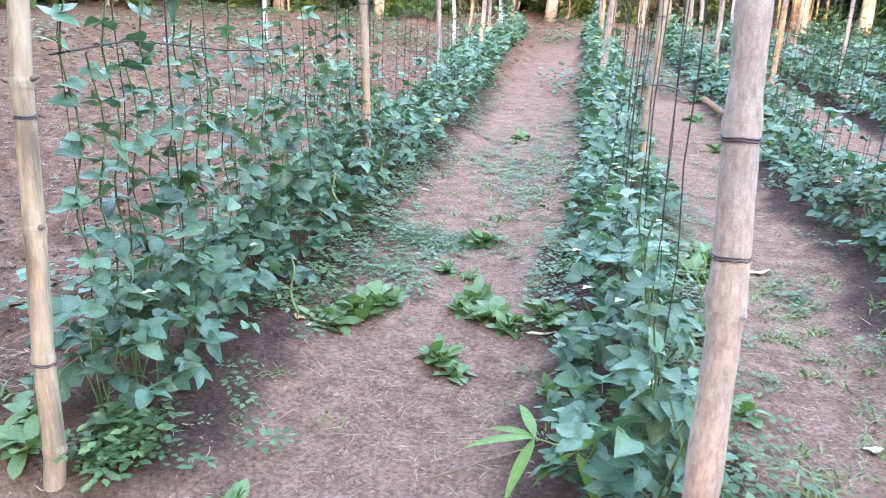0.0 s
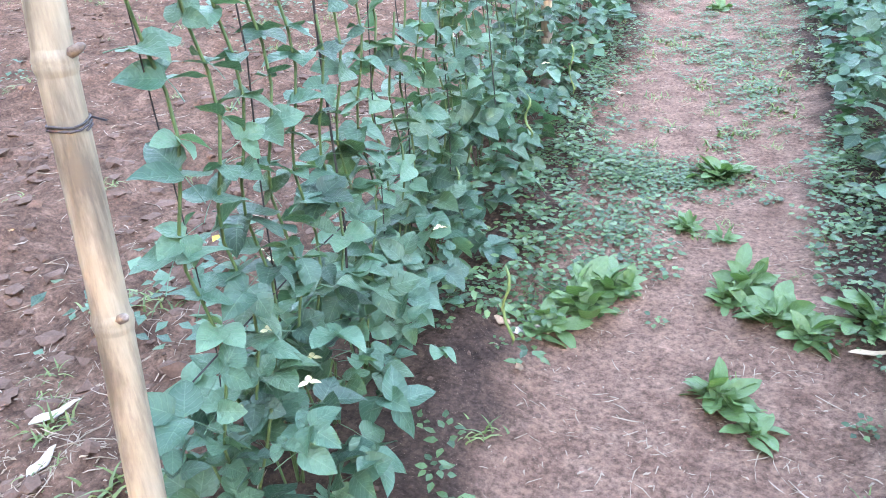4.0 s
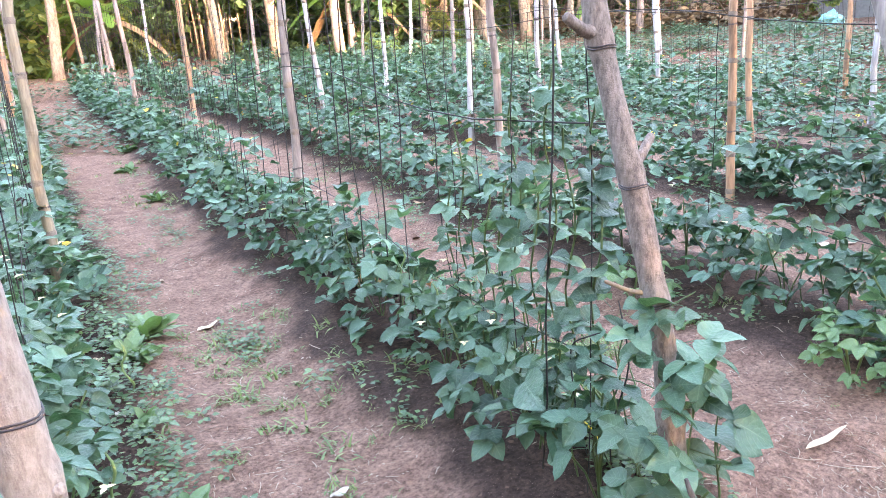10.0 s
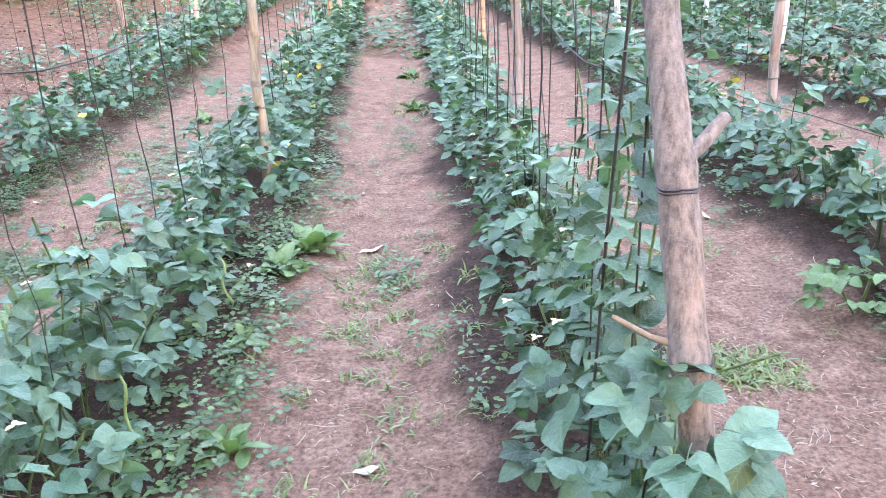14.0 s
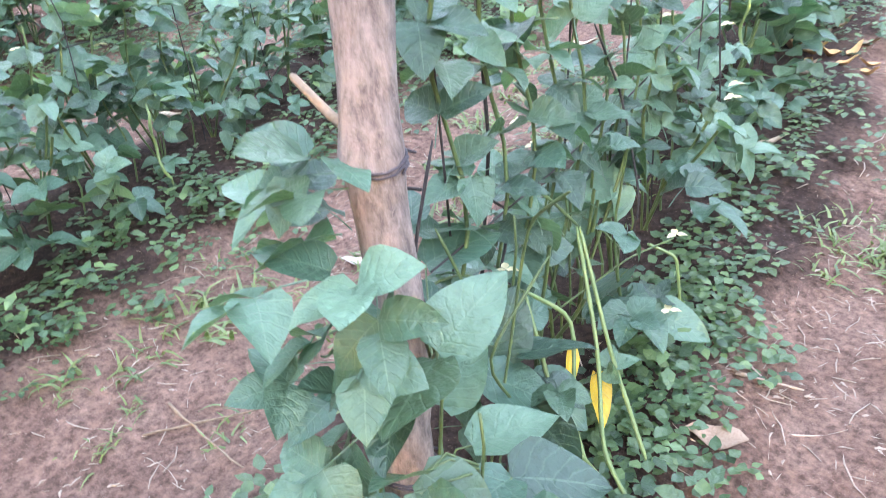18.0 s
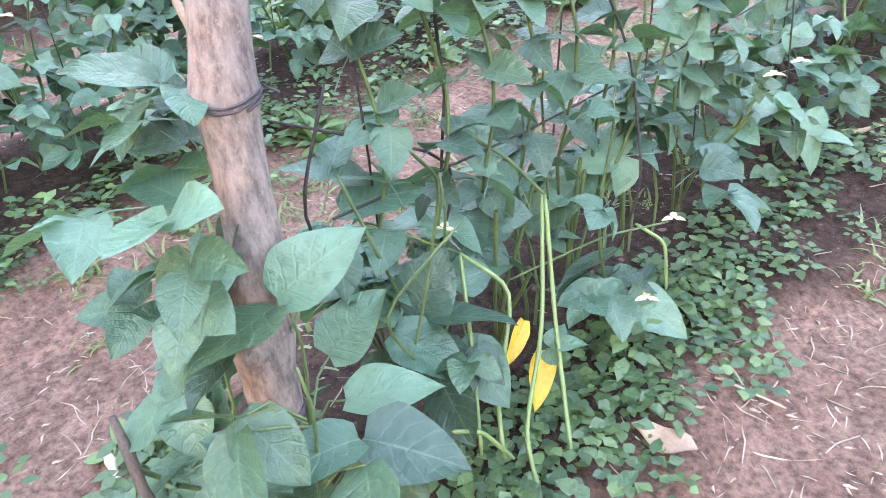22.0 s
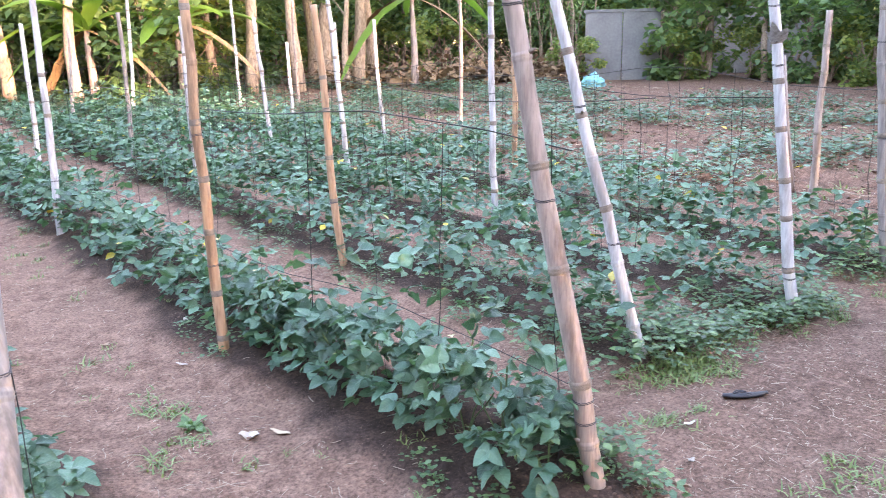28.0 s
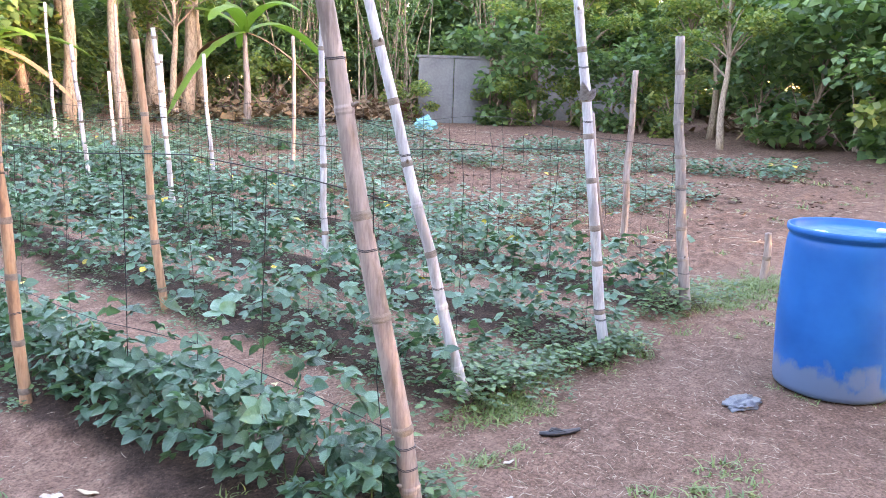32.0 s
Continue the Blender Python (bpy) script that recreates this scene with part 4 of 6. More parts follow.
def plant_tree(kind, x, y, size, spin):
    z = gz(x, y) - 0.05
    return copy_thing(kind, Matrix.Translation((x, y, z)) @ Matrix.Rotation(spin, 4, "Z") @ Matrix.Scale(size, 4))


def field_edge(a):
    if a > 78:
        return 19.0
    return (31.5 if a > 24 else 25.0) + 1.5 * math.sin(a * 0.31)


# trees past bearing 78 stand out of view, added to block low sun
spots = []
a = -62.0
while a < 132:
    # gap left to let a band of low sun through
    if 120 < a < 127:
        a += 7
    edge = field_edge(a)
    for depth in (0, 4.5, 10) if a < 78 else (0, 4, 9, 14):
        d = edge + depth + r.uniform(0, 3.5)
        spots.append((a + r.uniform(-2, 2), d, r.choice((0, 1, 2, 2, 3, 3) if depth < 3 else (0, 1, 2, 3) if depth < 6 else (0, 1, 1))))
    a += 4.8
for ang, d, kind in spots:
    x, y = polar(ang, d)
    plant_tree(KINDS[kind], x, y, r.uniform(0.8, 1.2), r.uniform(0, 6.28))
a = -62.0
while a < 132:
    if 120 < a < 127:
        a += 7
    edge = field_edge(a) - 1.5
    x, y = polar(a, edge + r.uniform(0, 3))
    plant_tree(BUSH[0 if r.random() < 0.6 else 1], x, y, r.uniform(0.7, 1.25), r.uniform(0, 6.28))
    for back in (3.5, 7.5, 12):
        x, y = polar(a + r.uniform(-2, 2), edge + back + r.uniform(0, 2))
        plant_tree(BUSH[0], x, y, r.uniform(1.1, 1.7), r.uniform(0, 6.28))
    a += 2.7
for ang, d, size in ((52.4, 26, 0.7), (53.6, 26.5, 1.2), (59.5, 26, 1.0), (61.5, 25, 0.9), (56.5, 26.5, 0.7), (45.4, 26, 0.6), (63.5, 24, 0.8), (69, 23, 1.0), (72, 22.5, 1.3), (75, 22, 1.4)):
    x, y = polar(ang, d)
    plant_tree(BUSH[0 if size > 0.85 else 1], x, y, size, r.uniform(0, 6.28))
for ang, d, size in ((23.1, 23.5, 1.0), (26.1, 24, 1.0), (28.2, 25.5, 1.1), (29.5, 24.2, 0.6), (30.4, 24.8, 1.1), (20.5, 24.5, 0.8), (54, 26.5, 0.6), (57.5, 25.5, 0.55), (64, 25, 0.6), (66.1, 24, 0.6), (66.8, 20.5, 0.5), (12, 21, 0.8), (4, 22, 0.7), (8, 23, 0.9), (-6, 22.5, 0.8), (-12, 23, 0.9), (-24, 22, 0.7), (-30, 24, 0.9)):
    x, y = polar(ang, d)
    plant_tree(TRUNKY, x, y, size, r.uniform(0, 6.28))
# unseen belt of trees on the near side, added to shade the rows
a = 140.0
while a < 296:
    for depth in (0, 4.5):
        x, y = polar(a + r.uniform(-2.5, 2.5), 15 + depth + r.uniform(0, 2.5))
        plant_tree(KINDS[r.choice((0, 1))], x, y, r.uniform(0.95, 1.15), r.uniform(0, 6.28))
    x, y = polar(a + 3, 14.5)
    plant_tree(BUSH[0], x, y, r.uniform(1.1, 1.6), r.uniform(0, 6.28))
    a += 7.5
for ob in KINDS + BUSH + [TRUNKY]:
    x, y = polar(r.uniform(-30, 60), 38)
    ob.location = (x, y, gz(x, y))


# ---------------------------------------------------------------- weeds and litter
def sprig(n, leaf, reach, rise, seed, wide=0.7):
    """A low plant of n leaves round a short stem."""
    r = random.Random(seed)
    pieces = []
    for i in range(n):
        a = i * 2.4 + r.uniform(-0.4, 0.4)
        d = reach * math.sqrt((i + 0.5) / n)
        at = (d * math.cos(a) * 0.6, d * math.sin(a) * 0.6, rise * r.uniform(0.3, 1))
        pieces.append((leaflet(leaf * r.uniform(0.7, 1.2), leaf * wide, 3, 0.3, 0.2), leaf_pose(at, a, r.uniform(-0.1, 0.5), 1.0, r.uniform(-0.3, 0.3))))
    return joined(pieces)


COVER = [sprig(9, 0.021, 0.045, 0.03, i, 0.8) for i in range(5)]
COVER_TALL = [sprig(11, 0.032, 0.05, 0.09, 20 + i, 0.6) for i in range(4)]


def blade(length, width, bend):
    v, uv = [], []
    for i in range(4):
        s = i / 3
        w = width * (1 - s) ** 0.7 * 0.5
        for side in (-1, 1):
            v.append((side * w, bend * length * s * s, length * s * (1 - 0.35 * bend * s)))
            uv.append((0.5 + side * 0.5, s))
    t = []
    for i in range(3):
        a = i * 2
        t += [(a, a + 1, a + 3), (a, a + 3, a + 2)]
    return np.array(v), np.array(t), np.array(uv)


def tuft(n, length, seed, spread=0.03, width=0.006):
    r = random.Random(seed)
    pieces = []
    for _ in range(n):
        a = r.uniform(0, 6.28)
        m = np.eye(4)
        m[:3, :3] = np.array(Matrix.Rotation(a, 3, "Z")) @ np.array(Matrix.Rotation(r.uniform(-1.3, -0.25), 3, "X"))
        m[:3, 3] = (r.gauss(0, spread), r.gauss(0, spread), 0)
        pieces.append((blade(length * r.uniform(0.5, 1.1), width, r.uniform(0.3, 1.0)), m))
    return joined(pieces)


TUFTS = [tuft(18, 0.065, i, 0.032, 0.009) for i in range(4)]


def scatter(template_list, spots, name, mat, label, category, smooth=True):
    """Pieces at (x, y, size) spots, joined into one object of stuff."""
    s = Soup()
    g = np.random.default_rng(len(spots))
    per = [[] for _ in template_list]
    for x, y, size in spots:
        m = np.eye(4)
        m[:3, :3] = np.array(Matrix.Rotation(g.uniform(0, 6.28), 3, "Z")) * size
        m[:3, 3] = (x, y, gz(x, y) - 0.002)
        per[g.integers(len(template_list))].append(m)
    for tp, ms in zip(template_list, per):
        if ms:
            s.many(tp, np.array(ms))
    return tagged(part(name, s.mesh(name, mat, smooth), mat), label, category, kind="stuff")


wr = random.Random(77)
cover, tall = [], []
# low creeping weeds along the beds' shoulders
EDGE = {(1, 1): 1.5, (1, -1): 0.2, (2, -1): 0.7, (2, 1): 1.4, (3, 1): 0.5, (3, -1): 0.18, (4, -1): 0.4, (4, 1): 0.12, (5, -1): 0.4, (5, 1): 0.5, (6, 1): 0.8, (6, -1): 0.6, (7, -1): 0.8, (7, 1): 0.5, (8, -1): 0.8, (8, 1): 0.5}
for (k, side), amount in EDGE.items():
    y = ROWS[k][1] - 0.1
    while y < 9:
        y += 0.012 / amount * (1 if y < 4 else 2)
        if (k == 1 and side == 1 and y < 0.95 or k == 2 and side == -1 and y < 1.6) and wr.random() < 0.92:
            continue
        if noise.noise(Vector((k * 3.1 + side, y * 1.7, 4))) > 0.25 - 0.45 * amount:
            d = wr.gauss(0.27, 0.075 if amount < 0.9 else 0.11)
            spot = (row_x(k, y) + side * d, y + wr.gauss(0, 0.03), wr.uniform(0.6, 1.3))
            (cover if wr.random() < 0.7 else tall).append(spot)
for _ in range(420):
    tall.append((wr.uniform(3.6, 7.4), wr.uniform(1.3, 9), wr.uniform(0.7, 1.6)))
# weeds round the feet of the posts, thick and grassy
for cx, cy, sx, sy, n in ((4.35, 0.98, 0.2, 0.1, 45), (4.95, 1.1, 0.3, 0.12, 45), (5.4, 0.98, 0.2, 0.1, 40), (6.6, 1.2, 0.35, 0.14, 60), (3.3, 0.5, 0.12, 0.12, 22), (4.6, 1.3, 0.35, 0.2, 40)):
    for _ in range(n):
        tall.append((cx + wr.gauss(0, sx), cy + wr.gauss(0, sy), wr.uniform(0.9, 1.9)))
# patches in the middle of the first path
for cx, cy, sx, sy, n in ((-2.05, 3.2, 0.1, 0.3, 60), (-2.15, 4.0, 0.16, 0.25, 90), (-1.65, 2.3, 0.08, 0.3, 60), (-1.7, 1.6, 0.06, 0.3, 40), (-2.05, 6.2, 0.2, 0.6, 120), (-2.4, 1.7, 0.09, 0.3, 110), (-0.62, 2.0, 0.06, 0.12, 26), (-0.66, 4.5, 0.1, 0.5, 40), (0.75, 3.4, 0.1, 0.5, 30)):
    for _ in range(n):
        cover.append((cx + wr.gauss(0, sx), cy + wr.gauss(0, sy), wr.uniform(0.6, 1.3)))
# grassy bar across the first path and a patch at the first post
for _ in range(300):
    cover.append((-2.4 + wr.gauss(0, 0.2), 2.2 + wr.gauss(0, 0.1), wr.uniform(0.5, 1.0)))
for _ in range(260):
    cover.append((wr.uniform(-2.6, -1.7), 4.6 + wr.gauss(0, 0.5), wr.uniform(0.6, 1.2)))
for _ in range(55):
    tall.append((-2.72 + wr.gauss(0, 0.06), -0.06 + wr.gauss(0, 0.06), wr.uniform(0.7, 1.2)))
# the dense mat of seedlings under the third row's first plants
for _ in range(190):
    y = abs(wr.gauss(0, 0.75)) + 0.02
    cover.append((row_x(3, y) + 0.17 + wr.gauss(0, 0.05), y + 0.1, wr.uniform(0.7, 1.35)))
for _ in range(60):
    tall.append((-0.18 + wr.gauss(0, 0.12), -0.12 + wr.gauss(0, 0.09), wr.uniform(0.5, 1.1)))
scatter(COVER, cover, "creeping_weed", M_WEED, "low round-leaved creeping weeds on the beds' shoulders", "weeds")
scatter(COVER_TALL, tall, "seedling_weed", M_WEED, "upright small-leaved weeds among the bean rows", "weeds")
# far weeds over the field beyond the rows and between them
distant = []
for _ in range(6200):
    x, y = wr.uniform(3.4, 17), wr.uniform(3.5, 24)
    if noise.noise(Vector((x * 0.5, y * 0.4, 9))) > (0.12 if x < 7.4 and y < 10 else -0.25 if x < 9 else 0.02):
        distant.append((x, y, wr.uniform(0.7, 2.0)))
for _ in range(1500):
    x, y = wr.uniform(-12, 3), wr.uniform(8, 22)
    if noise.noise(Vector((x * 0.5, y * 0.4, 2))) > 0.05:
        distant.append((x, y, wr.uniform(0.7, 2.0)))
for _ in range(900):
    x, y = wr.uniform(-8, -3.2), wr.uniform(0.5, 9)
    if noise.noise(Vector((x * 0.8, y * 0.6, 5))) > 0.2:
        distant.append((x, y, wr.uniform(0.4, 1.0)))


def simple_sprig(n, leaf, reach, rise, seed):
    r = random.Random(seed)
    small = (np.array([(0, 0, 0), (0.4, 0.45, 0.05), (0, 1, -0.12), (-0.4, 0.45, 0.05)]) * leaf, np.array([(0, 1, 2), (0, 2, 3)]), np.array([(0.5, 0), (1, 0.5), (0.5, 1), (0, 0.5)]))
    return joined([(small, leaf_pose((r.gauss(0, reach), r.gauss(0, reach), r.uniform(0.1, 1) * rise), r.uniform(0, 6.28), r.uniform(-0.3, 0.6), r.uniform(0.7, 1.3))) for _ in range(n)])


scatter([simple_sprig(14, 0.055, 0.09, 0.16, 60 + i) for i in range(5)], distant, "field_weed", M_BEAN_STUFF, "leafy green weeds spread over the fallow field", "weeds")
grass = []
for cx, cy, sx, sy, n in ((-0.62, 1.95, 0.16, 0.3, 30), (-0.66, 1.35, 0.14, 0.3, 14), (-0.4, 0.95, 0.12, 0.5, 12), (-0.64, 5.2, 0.12, 0.2, 14), (-0.7, 7.0, 0.12, 0.4, 16), (0.52, 1.1, 0.1, 0.08, 42), (0.6, 2.1, 0.1, 0.07, 9),
                          (-2.3, 3.5, 0.3, 0.9, 40), (-1.9, 3.2, 0.15, 0.8, 30), (4.3, 0.86, 0.14, 0.08, 70), (4.85, 1.0, 0.3, 0.1, 50), (5.45, 0.98, 0.22, 0.08, 60), (7.6, 1.05, 0.5, 0.2, 320), (3.9, -0.25, 0.35, 0.1, 60), (6.3, -0.2, 0.25, 0.15, 60),
                          (3.85, 0.6, 0.08, 0.06, 9), (-0.8, 0.35, 0.15, 0.25, 22), (2.1, 1.9, 0.1, 0.3, 16), (-3.4, 0.2, 0.3, 0.6, 14), (0.9, 5.0, 0.15, 0.6, 14), (2.2, 6.0, 0.2, 1.5, 30)):
    for _ in range(n):
        grass.append((cx + wr.gauss(0, sx), cy + wr.gauss(0, sy), wr.uniform(0.5, 1.25)))
for _ in range(420):
    grass.append((wr.uniform(7.5, 16), wr.uniform(1.8, 18), wr.uniform(0.8, 2.2)))
for _ in range(260):
    grass.append((wr.uniform(-9, -3.2), wr.uniform(0, 14), wr.uniform(0.5, 1.2)))
for _ in range(200):
    grass.append((wr.uniform(-3, 3.6), wr.uniform(-1.5, 7), wr.uniform(0.3, 0.8)))
scatter(TUFTS, grass, "grass_tuft", M_GRASS, "short tufts of grass growing in trodden soil", "grass")


def straw_piece(length, width, bend, seed):
    r = random.Random(seed)
    pts = [(length * (i / 3 - 0.5), bend * length * math.sin(i * 1.1 + seed), width * 0.4 + 0.0015 * math.sin(2 * i)) for i in range(4)]
    v, t = ring_tube(pts, [width * 0.3, width * 0.5, width * 0.45, width * 0.15], 3, False)
    return v, t, np.full((len(v), 2), 0.5)


STRAWS = [straw_piece(0.05, 0.0024, 0.08, 1), straw_piece(0.03, 0.0026, 0.12, 2), straw_piece(0.085, 0.0026, 0.1, 3), straw_piece(0.014, 0.0045, 0.05, 4), straw_piece(0.024, 0.002, 0.2, 5)]
straw = []
for _ in range(26000):
    x, y = wr.uniform(-4.2, 7.5), wr.uniform(-1.6, 6.5)
    if wr.random() < (1.0 if y < 2.5 else 0.55):
        straw.append((x, y, wr.uniform(0.55, 1.6)))
for cx, cy, s, n in ((0.7, 0.0, 0.3, 700), (0.4, 0.9, 0.25, 300), (0.3, 0.6, 0.12, 120), (1.9, 0.6, 0.3, 500), (3.4, 0.4, 0.5, 500), (-3.4, 0.0, 0.4, 1500), (4.9, 0.9, 0.4, 350), (4.2, 0.2, 0.8, 1800), (2.0, 0.2, 0.6, 700), (-1.9, 0.3, 0.5, 700), (-0.6, 0.3, 0.5, 700), (0.5, 1.3, 0.5, 600), (-1.9, 0.4, 0.3, 200)):
    for _ in range(n):
        straw.append((cx + wr.gauss(0, s), cy + wr.gauss(0, s), wr.uniform(0.5, 1.5)))
for _ in range(5500):
    straw.append((wr.uniform(-8.5, -3.1), wr.uniform(-0.8, 8), wr.uniform(0.7, 2.0)))
for _ in range(6000):
    straw.append((wr.uniform(7.8, 19), wr.uniform(1.5, 22), wr.uniform(1.5, 4.5)))
spots = np.array(straw)
bare = bed(spots[:, 0], spots[:, 1]) < 0.45
straw = [tuple(p) for p in spots[bare | (np.arange(len(spots)) % 9 == 0)]]
scatter(STRAWS, straw, "straw_litter", M_STRAW, "dry straw and grass stalks strewn over trodden soil", "litter")


def clod(seed):
    r = random.Random(seed)
    bm = bmesh.new()
    bmesh.ops.create_icosphere(bm, subdivisions=1, radius=0.012)
    for v in bm.verts:
        v.co *= r.uniform(0.45, 1.4)
        v.co.z *= 0.6
    v = np.array([tuple(a.co) for a in bm.verts])
    t = np.array([[a.index for a in f.verts] for f in bm.faces])
    bm.free()
    return v, t, np.zeros((len(v), 2))


CLODS = [clod(i) for i in range(5)]
crumbs = []
for _ in range(3500):
    crumbs.append((wr.uniform(-4, 7), wr.uniform(-1.5, 6), wr.uniform(0.15, 0.55)))
for _ in range(6500):
    x, y = wr.uniform(-11, -3.15), wr.uniform(-1.5, 14)
    crumbs.append((x, y, wr.uniform(0.6, 2.8)))
for _ in range(900):
    cx, cy = wr.choice(((-3.5, 0.6), (-3.9, 1.4), (-4.6, 0.3), (-4.2, 2.6), (-5.2, 1.6), (-3.7, 3.6)))
    crumbs.append((min(-3.2, cx + wr.gauss(0, 0.28)), cy + wr.gauss(0, 0.3), wr.choice((0.8, 1.0, 1.3, 1.6, 2.0, 2.6, 3.4)) * wr.uniform(0.8, 1.2)))
for _ in range(2500):
    crumbs.append((wr.uniform(8.2, 17), wr.uniform(1.8, 13), wr.uniform(0.7, 2.4)))
for _ in range(900):
    i = wr.randrange(9)
    crumbs.append((8.6 + 0.9 * i + wr.gauss(0, 0.16), wr.uniform(2.2, 9), wr.uniform(1.5, 5.0)))
for k in ROWS:
    for _ in range(700):
        y = wr.uniform(ROWS[k][1] - 0.1, 7)
        crumbs.append((row_x(k, y) + wr.gauss(0, 0.2), y, wr.uniform(0.2, 0.9)))
scatter(CLODS, crumbs, "soil_clod", M_CLOD, "crumbled clods of reddish soil", "soil clods", False)


# rosettes of broad weeds that grow in the paths
def dock(x, y, size, n, seed, label="bright green rosette of broad weed leaves on a path", upright=0.45):
    r = random.Random(seed)
    ob = empty("broadleaf_weed", (x, y, gz(x, y)), label, "weed", "weeds on the paths")
    n = int(n * 2.6)
    for i in range(n):
        a = i * 2.4 + r.uniform(-0.9, 0.9)
        s = size * r.uniform(0.45, 0.95)
        v, t, uv = broad_leaf(s, s * 0.42, 8, 4, r.uniform(0.0, 0.45), 0.25, 0.012, 0.1, r.random(), True)
        pitch = upright + 0.75 * (1 - i / n) * r.uniform(0.5, 1) - 0.35 * (i / n)
        lf = part("leaf", soup_of(v, t, uv), M_DOCK, ob)
        lf.matrix_basis = Matrix(leaf_pose((r.gauss(0, 0.16) * size, r.gauss(0, 0.16) * size, 0.004), a, pitch * r.uniform(0.6, 1.3), 1.0, r.gauss(0, 0.35)).tolist())
    return ob


for i, (x, y, size, n) in enumerate(((-2.44, 1.2, 0.17, 15), (-2.38, 1.3, 0.13, 12), (-2.53, 1.03, 0.12, 11), (-2.0, 1.4, 0.13, 14), (-1.92, 1.24, 0.14, 15), (-2.04, 1.31, 0.1, 9), (-1.83, 1.17, 0.11, 12), (-1.68, 1.22, 0.14, 10), (-2.03, 0.84, 0.12, 14), (-1.96, 0.76, 0.09, 8),
                                     (-2.11, 2.26, 0.14, 18), (-2.2, 1.75, 0.09, 9), (-2.08, 1.7, 0.07, 7), (-1.0, 2.24, 0.17, 14), (-1.07, 1.98, 0.15, 13), (-2.36, -0.15, 0.1, 9), (-1.62, 0.62, 0.07, 7), (-0.6, 5.4, 0.14, 12), (-0.72, 7.1, 0.14, 14), (-0.62, 8.3, 0.15, 12),
                                     (-1.1, 1.3, 0.1, 9), (-1.02, 0.75, 0.12, 11), (1.02, 1.08, 0.07, 9), (-0.36, -0.12, 0.09, 8), (2.2, 1.75, 0.09, 8), (-2.3, 5.3, 0.12, 10), (-2.98, -0.12, 0.13, 9), (-3.05, 0.0, 0.1, 7))):
    dock(x, y, size, n, 300 + i)


def young_bush(x, y, height, seed):
    """A bean plant with bright young leaves at a row's head."""
    r = random.Random(seed)
    ob = empty("young_bean_plant", (x, y, gz(x, y)), "bushy bean plant with bright young leaves at a row's head", "bean plant", "bean plants in rows")
    part("stem", stalk_soup([([(0, 0, -0.02), (r.gauss(0, 0.04), r.gauss(0, 0.04), height * 0.6)], 0.005) for _ in range(3)]), M_STEM, ob)
    for i in range(34):
        a, q = r.uniform(0, 6.28), math.sqrt(r.uniform(0.05, 1))
        lf = part("leaf", soup_of(*TRI_FINE[i % len(TRI_FINE)]), M_BEAN_YOUNG, ob)
        lf.matrix_basis = Matrix(leaf_pose((0.11 * q * math.cos(a), 0.11 * q * math.sin(a), height * (1.05 - 0.75 * q * q) * r.uniform(0.6, 1)), a, r.uniform(-0.4, 0.3), r.uniform(0.5, 0.85), r.gauss(0, 0.2)).tolist())


young_bush(1.156, 0.36, 0.26, 61)
young_bush(1.04, 1.42, 0.22, 62)


# loose things on the soil
def strip(name, x, y, length, width, turn, mat, label, category, curl=0.3, tilt=0.0, group=""):
    """A dry leaf, chip or sheath lying on the ground."""
    v, t, uv = leaflet(length, width, 7, -0.06 + tilt, curl)
    v = np.array([(a, b - length / 2, c + 0.012 + 0.12 * width * math.sin(9 * b / length)) for a, b, c in v])
    under = v - np.array((0, 0, 0.0025))
    n = len(v)
    s = soup_of(np.vstack([v, under]), np.vstack([t, t[:, ::-1] + n]), np.vstack([uv, uv]))
    ob = part(name, s, mat)
    ob.matrix_basis = pose(x, y, gz(x, y) + 0.002, 0, 0, turn)
    return tagged(ob, label, category, group)


def stick(name, a, b, radius, mat, label, category="stick"):
    """A twig or stick from one place to another, with knots and a broken end."""
    a, b = np.array(a, float), np.array(b, float)
    r = random.Random(int(1000 * abs(a[0] + b[1])))
    pts = [a + (b - a) * i / 8 + np.array((r.gauss(0, 0.012), r.gauss(0, 0.012), 0)) * np.linalg.norm(b - a) * 0.35 for i in range(9)]
    v, t = ring_tube(np.array(pts) - a, [radius * (1 + 0.25 * math.sin(i * 2.1)) * (1 - 0.05 * i) for i in range(9)], 7)
    ob = part(name, soup_of(v, t), mat)
    ob.location = a
    return tagged(ob, label, category)


M_CHIP = plain("bamboo_sheath", (0.4, 0.3, 0.2), (0.6, 0.49, 0.36), 25, 0.75, stretch=(3, 0.4, 1))
M_PALE_CHIP = plain("bleached_chip", (0.34, 0.29, 0.25), (0.52, 0.46, 0.4), 25, 0.75)
M_DRYROSE = plain("dry_leaf_pinkish", (0.24, 0.155, 0.105), (0.4, 0.285, 0.2), 30, 0.85, bumps=0.5)
M_CHAR = plain("charred_stick", (0.03, 0.026, 0.024), (0.16, 0.13, 0.11), 25, 0.9, stretch=(3, 3, 0.3), bumps=0.6)
M_WITHERED = plain("withered_yellow_leaf", (0.42, 0.25, 0.1), (0.62, 0.42, 0.2), 40, 0.8, bumps=0.5)
CHIPS = "dry scraps on the paths"
strip("bamboo_chip", -1.68, 1.08, 0.13, 0.022, -78, M_CHIP, "tan strip of bamboo lying on a path", "bamboo chip", 0.4, group=CHIPS)
strip("bamboo_chip", -2.56, 0.98, 0.085, 0.04, -60, M_PALE_CHIP, "bleached white scrap lying beside a bed", "scrap", 0.3, group=CHIPS)
strip("dry_leaf", -2.63, 0.98, 0.06, 0.03, 70, M_DRYROSE, "small orange dry leaf beside a bed", "dry leaf", 0.5, group=CHIPS)
